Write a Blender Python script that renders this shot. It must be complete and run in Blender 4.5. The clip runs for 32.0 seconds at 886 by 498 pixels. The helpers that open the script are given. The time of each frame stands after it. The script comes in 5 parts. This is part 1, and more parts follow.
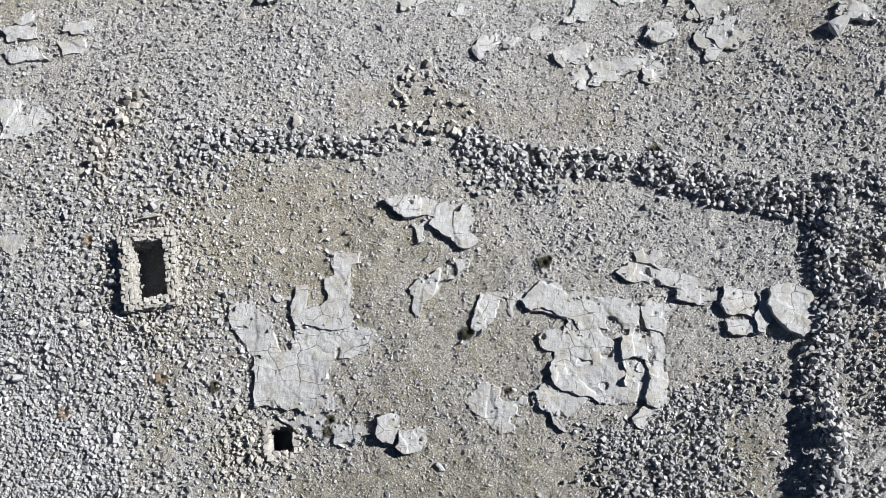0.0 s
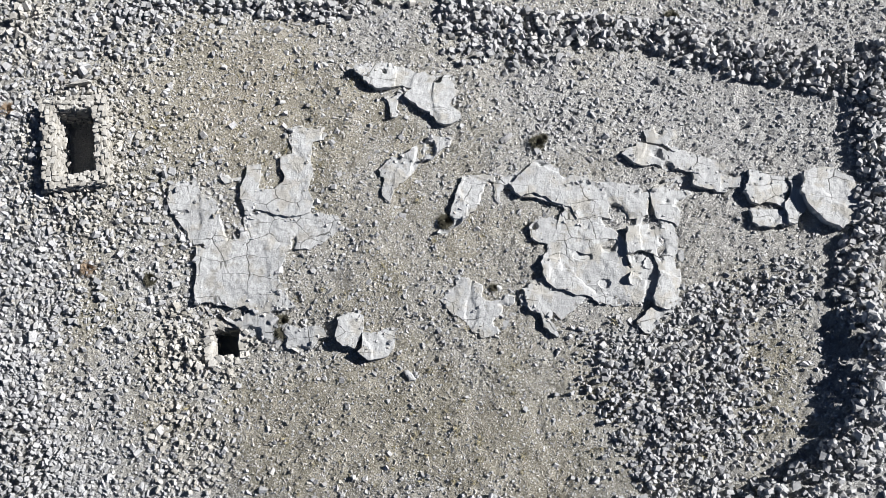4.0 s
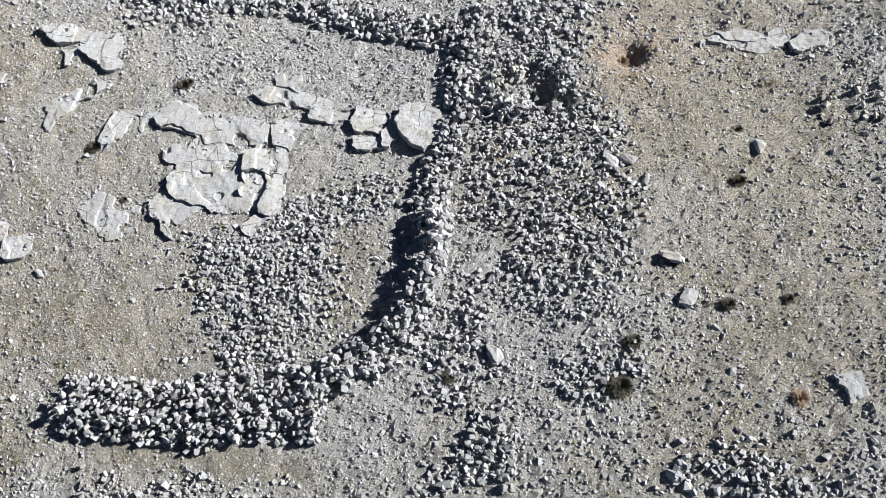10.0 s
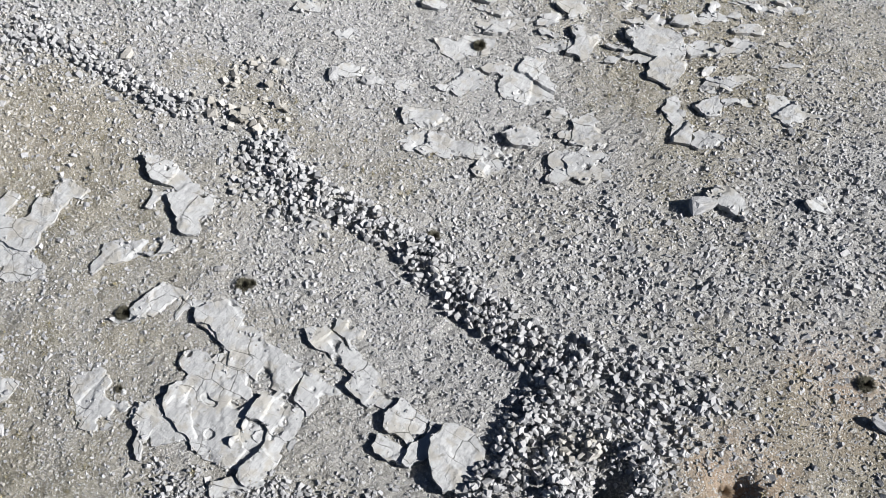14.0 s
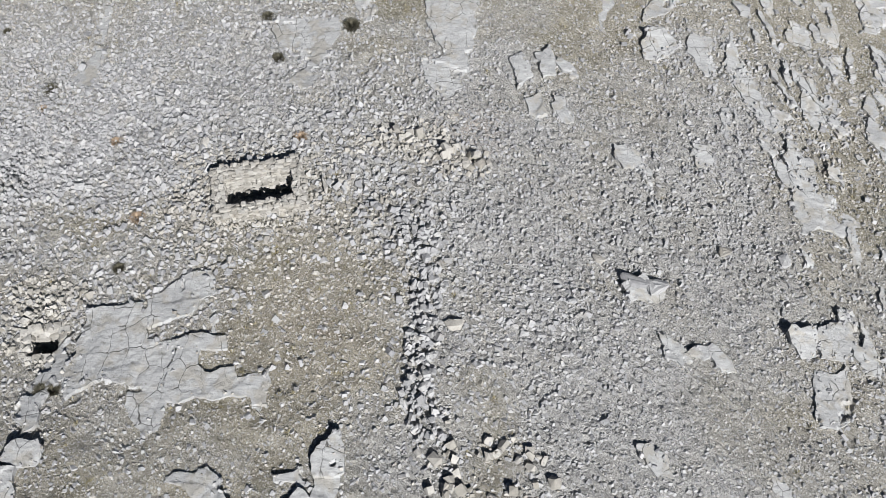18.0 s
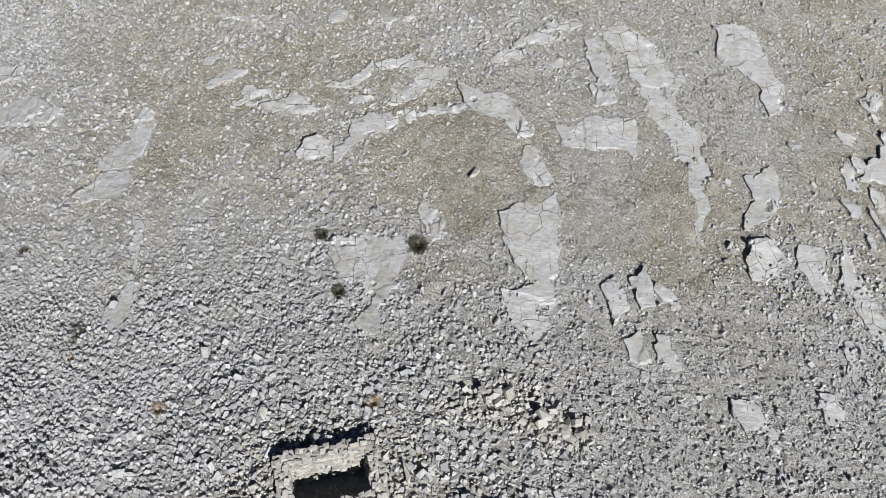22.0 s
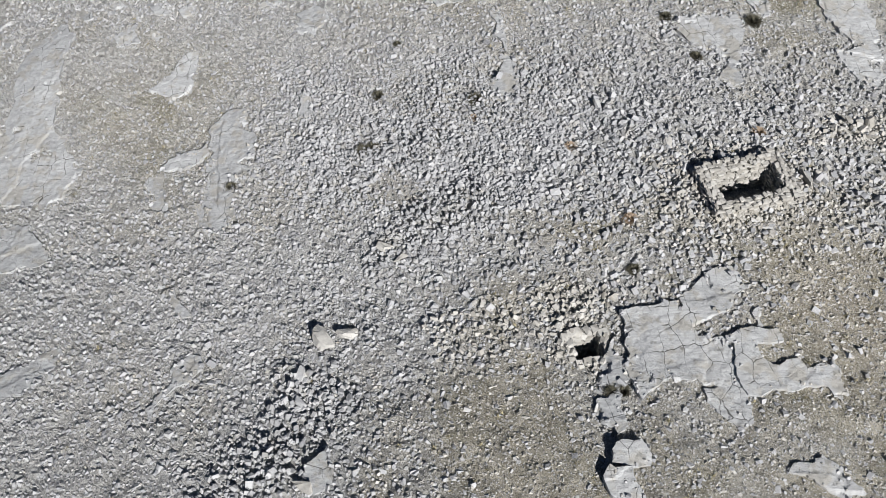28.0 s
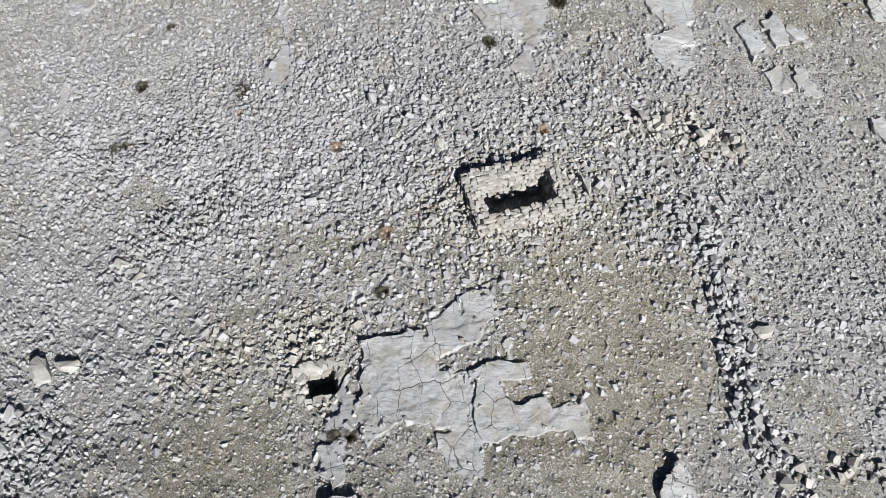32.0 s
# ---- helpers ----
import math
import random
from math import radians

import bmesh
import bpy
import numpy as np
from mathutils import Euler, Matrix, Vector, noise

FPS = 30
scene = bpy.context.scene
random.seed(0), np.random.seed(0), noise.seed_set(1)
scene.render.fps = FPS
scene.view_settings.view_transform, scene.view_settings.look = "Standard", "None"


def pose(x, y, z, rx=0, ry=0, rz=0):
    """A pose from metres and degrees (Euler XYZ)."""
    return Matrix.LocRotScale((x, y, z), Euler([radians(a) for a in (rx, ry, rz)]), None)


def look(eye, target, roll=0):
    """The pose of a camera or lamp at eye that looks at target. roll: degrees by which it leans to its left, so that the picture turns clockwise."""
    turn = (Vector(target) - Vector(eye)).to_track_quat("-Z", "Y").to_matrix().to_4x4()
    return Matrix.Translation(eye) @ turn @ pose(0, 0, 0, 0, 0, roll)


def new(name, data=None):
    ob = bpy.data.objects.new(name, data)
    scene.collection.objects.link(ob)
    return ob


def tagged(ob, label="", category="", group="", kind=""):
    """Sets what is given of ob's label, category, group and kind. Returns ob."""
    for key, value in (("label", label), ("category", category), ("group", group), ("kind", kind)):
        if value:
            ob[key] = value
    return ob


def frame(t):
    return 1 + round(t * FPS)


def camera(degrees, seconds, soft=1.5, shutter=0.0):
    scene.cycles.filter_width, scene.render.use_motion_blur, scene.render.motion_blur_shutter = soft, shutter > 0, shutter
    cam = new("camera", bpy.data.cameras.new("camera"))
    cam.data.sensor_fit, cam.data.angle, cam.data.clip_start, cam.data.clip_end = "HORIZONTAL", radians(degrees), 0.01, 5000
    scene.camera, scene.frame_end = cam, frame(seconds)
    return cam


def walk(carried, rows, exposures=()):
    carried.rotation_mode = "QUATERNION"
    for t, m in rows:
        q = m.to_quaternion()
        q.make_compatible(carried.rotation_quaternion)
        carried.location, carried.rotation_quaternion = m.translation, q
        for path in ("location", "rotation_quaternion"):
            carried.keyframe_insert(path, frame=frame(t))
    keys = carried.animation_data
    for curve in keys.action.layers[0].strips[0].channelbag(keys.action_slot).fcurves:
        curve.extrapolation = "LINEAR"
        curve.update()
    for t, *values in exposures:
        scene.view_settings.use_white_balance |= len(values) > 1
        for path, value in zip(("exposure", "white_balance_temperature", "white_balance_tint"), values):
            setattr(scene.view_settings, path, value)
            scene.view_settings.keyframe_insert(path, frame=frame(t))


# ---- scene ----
cam = camera(47.4, 32.0, soft=0.75)
PATH = [
    (0, (-1.789, -2.415, 32.03), (-2.55, 2.587, 12.681), -2.15),
    (0.5, (-1.75, -2.551, 30.969), (-2.476, 2.441, 11.616), -1.63),
    (1, (-1.699, -2.618, 29.917), (-2.406, 2.333, 10.552), -1.35),
    (1.5, (-1.627, -2.701, 28.908), (-2.359, 2.24, 9.541), -1.47),
    (2, (-1.647, -2.794, 27.88), (-2.361, 2.129, 8.508), -1.16),
    (2.5, (-1.63, -2.945, 26.888), (-2.341, 1.996, 7.521), -0.96),
    (4.5, (-0.445, -4.966, 26.596), (-1.133, -0.519, 7.109), -1.00),
    (5, (0.25, -6.431, 26.852), (-0.307, -2.107, 7.333), 0.49),
    (5.5, (1.26, -8.075, 27.137), (0.755, -3.719, 7.624), 1.35),
    (6, (2.707, -10.147, 27.127), (2.124, -5.273, 7.738), 1.50),
    (6.5, (4.198, -11.352, 27.223), (3.59, -6.359, 7.865), 1.58),
    (7, (5.703, -11.977, 27.313), (5.005, -7.047, 7.943), 0.64),
    (7.5, (6.924, -12.121, 27.48), (6.248, -7.383, 8.061), 0.63),
    (8, (8.169, -12.11, 27.548), (7.228, -6.137, 8.484), -0.05),
    (8.5, (9.166, -12.467, 27.336), (7.944, -4.324, 9.109), 0.60),
    (9, (10.018, -12.096, 27.274), (8.77, -3.934, 9.058), 0.57),
    (9.5, (10.69, -11.498, 27.18), (9.439, -3.322, 8.971), 0.64),
    (10, (11.223, -10.738, 27.089), (9.963, -2.542, 8.889), 0.67),
    (10.5, (11.616, -9.789, 26.984), (10.272, -1.606, 8.784), 0.60),
    (11, (11.946, -8.703, 26.838), (10.391, -0.528, 8.651), 0.29),
    (11.5, (12.229, -7.51, 26.674), (10.429, 0.672, 8.514), -0.10),
    (12, (12.403, -6.352, 26.356), (10.273, 1.942, 8.282), -0.24),
    (12.5, (12.538, -5.331, 25.974), (9.697, 3.125, 8.074), -0.34),
    (13, (12.382, -3.932, 25.831), (8.757, 4.326, 7.98), -0.14),
    (13.5, (12.166, -2.448, 25.632), (7.673, 5.506, 7.84), -0.01),
    (14, (11.83, -0.804, 25.417), (6.471, 6.674, 7.658), -0.06),
    (14.5, (11.544, 0.545, 25.085), (4.989, 7.456, 7.499), -0.19),
    (16.5, (9.375, 6.487, 22.642), (-1.27, 9.645, 6.007), -1.33),
    (17, (8.206, 7.791, 22.461), (-2.889, 9.819, 5.945), -0.28),
    (17.5, (6.859, 9.234, 22.248), (-4.577, 9.927, 5.855), 0.21),
    (18, (5.36, 10.598, 22.145), (-6.266, 9.947, 5.885), 0.55),
    (18.5, (3.669, 11.813, 22.143), (-8.095, 10.94, 5.992), -0.18),
    (19, (1.997, 12.393, 22.257), (-9.824, 11.613, 6.143), -0.02),
    (19.5, (0.512, 12.443, 22.38), (-11.35, 11.784, 6.291), 0.32),
    (20, (-0.802, 12.094, 22.54), (-12.664, 11.503, 6.449), 0.47),
    (20.5, (-1.826, 11.473, 22.729), (-13.668, 10.868, 6.623), 0.28),
    (21, (-2.492, 10.33, 22.84), (-14.351, 9.81, 6.743), 0.40),
    (21.5, (-2.813, 8.928, 22.982), (-14.617, 8.442, 6.845), 0.30),
    (22, (-2.684, 7.348, 22.984), (-14.494, 6.918, 6.85), 0.36),
    (22.5, (-2.254, 5.596, 22.966), (-14.056, 5.227, 6.824), 0.41),
    (23, (-1.518, 3.673, 22.897), (-13.338, 3.373, 6.767), 0.56),
    (23.5, (-0.586, 1.69, 22.821), (-12.389, 1.392, 6.678), 0.40),
    (24, (0.625, -0.398, 22.728), (-11.107, -0.72, 6.533), 0.02),
    (24.5, (1.733, -2.248, 22.689), (-9.927, -2.525, 6.442), 0.04),
    (25, (2.636, -3.615, 22.7), (-8.962, -3.934, 6.41), -0.40),
    (25.5, (3.406, -4.668, 22.696), (-8.135, -4.994, 6.365), -0.70),
    (27.5, (5.96, -5.415, 22.374), (-5.775, -5.558, 6.179), -0.31),
    (28, (6.246, -4.487, 22.34), (-5.459, -4.636, 6.123), -0.47),
    (28.5, (6.499, -3.459, 22.197), (-5.208, -3.582, 5.982), -0.54),
    (29, (6.563, -2.371, 21.966), (-5.116, -2.419, 5.731), -0.35),
    (29.5, (6.46, -1.286, 21.804), (-5.199, -1.285, 5.554), -0.28),
    (30, (6.118, -0.31, 21.73), (-5.55, -0.262, 5.486), -0.08),
    (30.5, (5.434, 0.537, 21.607), (-6.267, 0.627, 5.387), -0.08),
    (31, (4.64, 1.181, 21.438), (-7.114, 1.331, 5.258), 0.17),
    (31.5, (3.694, 1.677, 21.315), (-7.753, 1.839, 4.915), 0.19),
    (32, (2.792, 1.971, 21.195), (-7.884, 2.173, 4.283), 0.47),
]
walk(cam, [(t, look(eye, target, roll)) for t, eye, target, roll in PATH],
     [(0, 0.97), (6, 1.1), (11.5, 1.1), (14.5, 0.95), (18.5, 0.65), (23, 0.64), (32, 0.76)])

# ---- daylight: clear high sky, one hard sun ----
SUN_AZ, SUN_EL = radians(25), radians(37)
world = bpy.data.worlds.new("world")
scene.world = world
world.use_nodes = True
wn = world.node_tree
sky = wn.nodes.new("ShaderNodeTexSky")
sky.sky_type, sky.sun_disc = "NISHITA", False
sky.sun_elevation, sky.sun_rotation = SUN_EL, radians(90) - SUN_AZ
sky.altitude, sky.air_density, sky.dust_density = 3000, 0.28, 0.08
wn.links.new(sky.outputs[0], wn.nodes["Background"].inputs[0])
wn.nodes["Background"].inputs[1].default_value = 0.05
sun = new("sun", bpy.data.lights.new("sun", "SUN"))
sun.data.energy, sun.data.angle, sun.data.color = 5.0, radians(0.53), (1.0, 0.982, 0.962)
sun.matrix_world = look((40 * math.cos(SUN_AZ), 40 * math.sin(SUN_AZ), 40 * math.tan(SUN_EL)), (0, 0, 0))


# ---- materials ----
def nodes_of(name, rough=0.9):
    m = bpy.data.materials.new(name)
    m.use_nodes = True
    nt = m.node_tree
    b = nt.nodes["Principled BSDF"]
    b.inputs["Roughness"].default_value = rough
    b.inputs["Specular IOR Level"].default_value = 0.2
    return m, nt, b


def node(nt, kind, **sets):
    n = nt.nodes.new(kind)
    for k, v in sets.items():
        n.inputs[k.replace("_", " ")].default_value = v
    return n


def ramp(nt, src, stops):
    r = nt.nodes.new("ShaderNodeValToRGB")
    el = r.color_ramp.elements
    while len(el) < len(stops):
        el.new(0.5)
    for e, (p, c) in zip(el, stops):
        e.position, e.color = p, (*c, 1)
    nt.links.new(src, r.inputs[0])
    return r.outputs[0]


def mix(nt, how, fac, a, b):
    m = nt.nodes.new("ShaderNodeMix")
    m.data_type, m.blend_type = "RGBA", how
    for val, slot in ((fac, m.inputs[0]), (a, m.inputs[6]), (b, m.inputs[7])):
        if isinstance(val, bpy.types.NodeSocket):
            nt.links.new(val, slot)
        else:
            slot.default_value = val if isinstance(val, float) else (*val, 1)
    return m.outputs[2]


def place_of(nt):
    return nt.nodes.new("ShaderNodeNewGeometry").outputs["Position"]


def noise_of(nt, at, scale, detail=4.0, rough=0.55):
    n = node(nt, "ShaderNodeTexNoise", Scale=scale, Detail=detail, Roughness=rough)
    nt.links.new(at, n.inputs["Vector"])
    return n.outputs["Fac"]


def bump(nt, b, height, strength, dist):
    k = node(nt, "ShaderNodeBump", Strength=strength, Distance=dist)
    nt.links.new(height, k.inputs["Height"])
    nt.links.new(k.outputs[0], b.inputs["Normal"])
    return k


def stone_mat(name, dark, mid, pale, per_object=False):
    """Broken limestone: a tone of its own for each stone, with grain, lichen and a rough skin."""
    m, nt, b = nodes_of(name)
    at = place_of(nt)
    if per_object:
        rnd = nt.nodes.new("ShaderNodeObjectInfo").outputs["Random"]
    else:
        rnd = nt.nodes.new("ShaderNodeNewGeometry").outputs["Random Per Island"]
    tone = ramp(nt, rnd, [(0.0, dark), (0.45, mid), (1.0, pale)])
    grain = ramp(nt, noise_of(nt, at, 9, 6, 0.65), [(0.3, (0.62, 0.62, 0.63)), (0.7, (1.0, 1.0, 1.0))])
    tone = mix(nt, "MULTIPLY", 0.7, tone, grain)
    lichen = ramp(nt, noise_of(nt, at, 2.3, 3), [(0.55, (0, 0, 0)), (0.72, (1, 1, 1))])
    k = nt.nodes.new("ShaderNodeMath")
    k.operation = "MULTIPLY"
    k.inputs[1].default_value = 0.35
    nt.links.new(lichen, k.inputs[0])
    tone = mix(nt, "MIX", k.outputs[0], tone, (0.30, 0.27, 0.21))
    nt.links.new(tone, b.inputs["Base Color"])
    bump(nt, b, noise_of(nt, at, 24, 5, 0.65), 0.6, 0.035)
    return m


GREY = stone_mat("grey_limestone_rubble", (0.24, 0.244, 0.254), (0.365, 0.37, 0.38), (0.435, 0.437, 0.44))
GREY_PIECE = stone_mat("grey_limestone_stone", (0.26, 0.263, 0.27), (0.365, 0.369, 0.376), (0.44, 0.442, 0.444), True)
WARM = stone_mat("pale_limestone_rubble", (0.25, 0.238, 0.212), (0.39, 0.376, 0.346), (0.47, 0.458, 0.43))
WARM_PIECE = stone_mat("pale_limestone_stone", (0.29, 0.278, 0.252), (0.385, 0.372, 0.345), (0.45, 0.44, 0.415), True)


def maths(nt, how, a, b, c=None):
    m = nt.nodes.new("ShaderNodeMath")
    m.operation = how
    for val, slot in zip((a, b, c), m.inputs):
        if isinstance(val, bpy.types.NodeSocket):
            nt.links.new(val, slot)
        elif val is not None:
            slot.default_value = val
    return m.outputs[0]


def ground_mat():
    """Stony hillside: brown earth and dry grass, with grey chippings of all sizes lying in it, thick or thin."""
    m, nt, b = nodes_of("stony_ground", 0.95)
    at = place_of(nt)
    earth = nt.nodes.new("ShaderNodeAttribute")
    earth.attribute_name = "earth"
    few = earth.outputs["Fac"]
    soil = ramp(nt, noise_of(nt, at, 1.3, 9, 0.75), [(0.3, (0.165, 0.152, 0.12)), (0.5, (0.295, 0.276, 0.226)), (0.7, (0.43, 0.405, 0.348))])
    green = ramp(nt, noise_of(nt, at, 0.45, 6, 0.7), [(0.5, (0, 0, 0)), (0.66, (0.55, 0.55, 0.55))])
    soil = mix(nt, "MIX", green, soil, (0.205, 0.195, 0.14))
    grey = ramp(nt, noise_of(nt, at, 3.0, 9, 0.8), [(0.3, (0.31, 0.311, 0.312)), (0.7, (0.47, 0.47, 0.468))])
    tone = mix(nt, "MIX", maths(nt, "MULTIPLY", few, 1.25), grey, soil)
    clay = nt.nodes.new("ShaderNodeAttribute")
    clay.attribute_name = "clay"
    tone = mix(nt, "MIX", clay.outputs["Fac"], tone, (0.40, 0.30, 0.215))
    high = maths(nt, "MULTIPLY", noise_of(nt, at, 5, 10, 0.82), 2.6)
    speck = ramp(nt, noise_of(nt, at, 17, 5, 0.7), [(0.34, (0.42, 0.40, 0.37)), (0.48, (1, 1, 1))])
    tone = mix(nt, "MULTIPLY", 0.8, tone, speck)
    warp = node(nt, "ShaderNodeTexNoise", Scale=6.0, Detail=3.0)
    nt.links.new(at, warp.inputs["Vector"])
    bent = nt.nodes.new("ShaderNodeVectorMath")
    bent.operation = "MULTIPLY_ADD"
    nt.links.new(warp.outputs["Color"], bent.inputs[0])
    bent.inputs[1].default_value = (0.12, 0.12, 0.0)
    nt.links.new(at, bent.inputs[2])
    for scale, room in ((33.0, 0.0), (17.0, 0.05), (9.5, 0.2)):
        chips = nt.nodes.new("ShaderNodeTexVoronoi")
        chips.inputs["Scale"].default_value = scale
        nt.links.new(bent.outputs[0], chips.inputs["Vector"])
        cell = nt.nodes.new("ShaderNodeSeparateColor")
        nt.links.new(chips.outputs["Color"], cell.inputs[0])
        grit = ramp(nt, cell.outputs[0], [(0.0, (0.33, 0.326, 0.316)), (0.5, (0.47, 0.464, 0.45)), (1.0, (0.58, 0.573, 0.555))])
        here = maths(nt, "GREATER_THAN", cell.outputs[1], maths(nt, "MULTIPLY_ADD", few, 0.5, 0.1 + room))
        wide = maths(nt, "MULTIPLY_ADD", cell.outputs[2], 0.26, 0.2)
        part_of = maths(nt, "MULTIPLY", here, maths(nt, "LESS_THAN", chips.outputs["Distance"], wide))
        tone = mix(nt, "MIX", part_of, tone, grit)
        slope = maths(nt, "SUBTRACT", 1.0, maths(nt, "MULTIPLY", chips.outputs["Distance"], 0.9))
        lift = maths(nt, "MULTIPLY", maths(nt, "MULTIPLY", part_of, slope), 26.0 / scale)
        high = maths(nt, "ADD", high, lift)
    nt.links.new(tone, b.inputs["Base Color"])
    bump(nt, b, high, 1.0, 0.055)
    return m


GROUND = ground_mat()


def bedrock_mat():
    """Bare limestone pavement: pale grey, grained one way, spotted with darker lichen, split by hairline joints."""
    m, nt, b = nodes_of("bare_bedrock", 0.85)
    at = place_of(nt)
    base = ramp(nt, noise_of(nt, at, 0.9, 7, 0.6), [(0.3, (0.305, 0.31, 0.314)), (0.5, (0.38, 0.387, 0.392)), (0.7, (0.425, 0.431, 0.433))])
    stretch = node(nt, "ShaderNodeMapping")
    stretch.inputs["Scale"].default_value = (9.0, 1.4, 4.0)
    stretch.inputs["Rotation"].default_value = (0, 0, radians(12))
    nt.links.new(at, stretch.inputs["Vector"])
    lines = noise_of(nt, stretch.outputs[0], 2.2, 6, 0.7)
    base = mix(nt, "MULTIPLY", 0.5, base, ramp(nt, lines, [(0.36, (0.6, 0.6, 0.6)), (0.55, (1, 1, 1))]))
    spots = ramp(nt, noise_of(nt, at, 1.9, 5, 0.6), [(0.5, (0, 0, 0)), (0.6, (0.85, 0.85, 0.85))])
    base = mix(nt, "MIX", spots, base, (0.315, 0.305, 0.28))
    blot = ramp(nt, noise_of(nt, at, 3.4, 4, 0.6), [(0.62, (0, 0, 0)), (0.68, (0.7, 0.7, 0.7))])
    base = mix(nt, "MIX", blot, base, (0.2, 0.195, 0.18))
    bend = nt.nodes.new("ShaderNodeVectorMath")
    bend.operation = "MULTIPLY_ADD"
    wob = node(nt, "ShaderNodeTexNoise", Scale=1.5, Detail=3.0)
    nt.links.new(at, wob.inputs["Vector"])
    nt.links.new(wob.outputs["Color"], bend.inputs[0])
    bend.inputs[1].default_value = (0.35, 0.35, 0.0)
    nt.links.new(at, bend.inputs[2])
    turned = node(nt, "ShaderNodeMapping")
    turned.inputs["Scale"].default_value = (1.25, 1.9, 0.0)
    turned.inputs["Rotation"].default_value = (0, 0, radians(-9))
    nt.links.new(bend.outputs[0], turned.inputs["Vector"])
    joint = nt.nodes.new("ShaderNodeTexVoronoi")
    joint.feature = "DISTANCE_TO_EDGE"
    joint.inputs["Randomness"].default_value = 0.5
    joint.inputs["Scale"].default_value = 1.0
    nt.links.new(turned.outputs[0], joint.inputs["Vector"])
    crack = ramp(nt, joint.outputs["Distance"], [(0.008, (0.1, 0.095, 0.085)), (0.022, (1, 1, 1))])
    open_here = ramp(nt, noise_of(nt, at, 0.9, 4, 0.6), [(0.48, (0.0, 0.0, 0.0)), (0.58, (0.85, 0.85, 0.85))])
    base = mix(nt, "MULTIPLY", open_here, base, crack)
    nt.links.new(base, b.inputs["Base Color"])
    skin = maths(nt, "MULTIPLY_ADD", noise_of(nt, at, 5, 9, 0.7), 2.5, maths(nt, "MULTIPLY", lines, 0.5))
    k = bump(nt, b, skin, 0.5, 0.04)
    k2 = node(nt, "ShaderNodeBump", Strength=0.3, Distance=0.02)
    nt.links.new(crack, k2.inputs["Height"])
    nt.links.new(k2.outputs[0], k.inputs["Normal"])
    return m


BEDROCK = bedrock_mat()


def plant_mat(name, a, b_):
    m, nt, b = nodes_of(name, 0.9)
    rnd = nt.nodes.new("ShaderNodeNewGeometry").outputs["Random Per Island"]
    nt.links.new(ramp(nt, rnd, [(0.0, a), (1.0, b_)]), b.inputs["Base Color"])
    return m


SHRUB = plant_mat("dark_cushion_shrub", (0.045, 0.045, 0.032), (0.13, 0.12, 0.09))
STRAW = plant_mat("dry_grass", (0.11, 0.10, 0.06), (0.30, 0.265, 0.17))
RUST = plant_mat("withered_russet_shrub", (0.26, 0.19, 0.13), (0.42, 0.335, 0.25))


# ---- the lie of the land ----
def lay(x, y):
    """The hillside's height: a broad slope with a few swells and hollows."""
    cx, cy = np.clip(x, -40, 26), np.clip(y, -30, 36)
    h = (-0.09606) + 0.13135 * cx + 0.04556 * cy + 0.00247 * cx * cx + (-0.00175) * cx * cy + (-0.00522) * cy * cy
    for hx, hy, r, up in SWELLS:
        h = h + up * np.exp(-((cx - hx) ** 2 + (cy - hy) ** 2) / (2 * r * r))
    return h + 0.12 * (x - cx) + 0.02 * (y - cy)


SWELLS = [(-9, -8.5, 4, -0.7), (-17, -13, 4, -0.5), (-14, 3.5, 3, 0.35), (3, 15, 5, -0.6), (-23, -20, 4, 0.8),
          (20, 6, 4, -0.8), (6, 4.5, 3, -0.25), (-7.7, -0.5, 2, -0.2), (11.75, 6.2, 0.42, -0.8), (14.05, 7.95, 0.3, -0.55)]


# ---- shapes ----
def vnoise(x, y, scale, seed=0):
    """Smooth noise between 0 and 1 on the plan, with a cell of 1/scale metres."""
    x, y = np.asarray(x, float) * scale + 91.7, np.asarray(y, float) * scale + 37.3
    i, j = np.floor(x).astype(np.int64), np.floor(y).astype(np.int64)
    u, v = x - i, y - j
    u, v = u * u * (3 - 2 * u), v * v * (3 - 2 * v)

    def lot(a, b):
        n = (a * 374761393 + b * 668265263 + seed * 144665) & 0x7FFFFFFF
        n = ((n ^ (n >> 13)) * 1274126177) & 0x7FFFFFFF
        return ((n ^ (n >> 16)) & 0xFFFF) / 65535.0

    a, b = lot(i, j) * (1 - u) + lot(i + 1, j) * u, lot(i, j + 1) * (1 - u) + lot(i + 1, j + 1) * u
    return a * (1 - v) + b * v


def relief(x, y):
    """Small lumps of the ground on top of the lie of the land."""
    # low steps of the strata: each rises up the dip and breaks off
    s = 0.55 * (0.9 * x + 0.44 * y) + 1.7 * vnoise(x, y, 0.45, 5) + 0.5 * vnoise(x, y, 1.9, 6)
    where = np.clip(np.maximum((-13.0 - x) / 4, (y - 14.0) / 4), 0, 1)
    steps = 0.05 * where * np.clip((vnoise(x, y, 0.6, 7) - 0.52) * 4, 0, 1) * (0.5 - (s - np.floor(s)))
    return steps + 0.10 * (vnoise(x, y, 0.7, 1) - 0.5) + 0.07 * (vnoise(x, y, 2.1, 2) - 0.5) + 0.05 * (vnoise(x, y, 4.6, 3) - 0.5)


def ground_at(x, y):
    return lay(x, y) + relief(x, y)


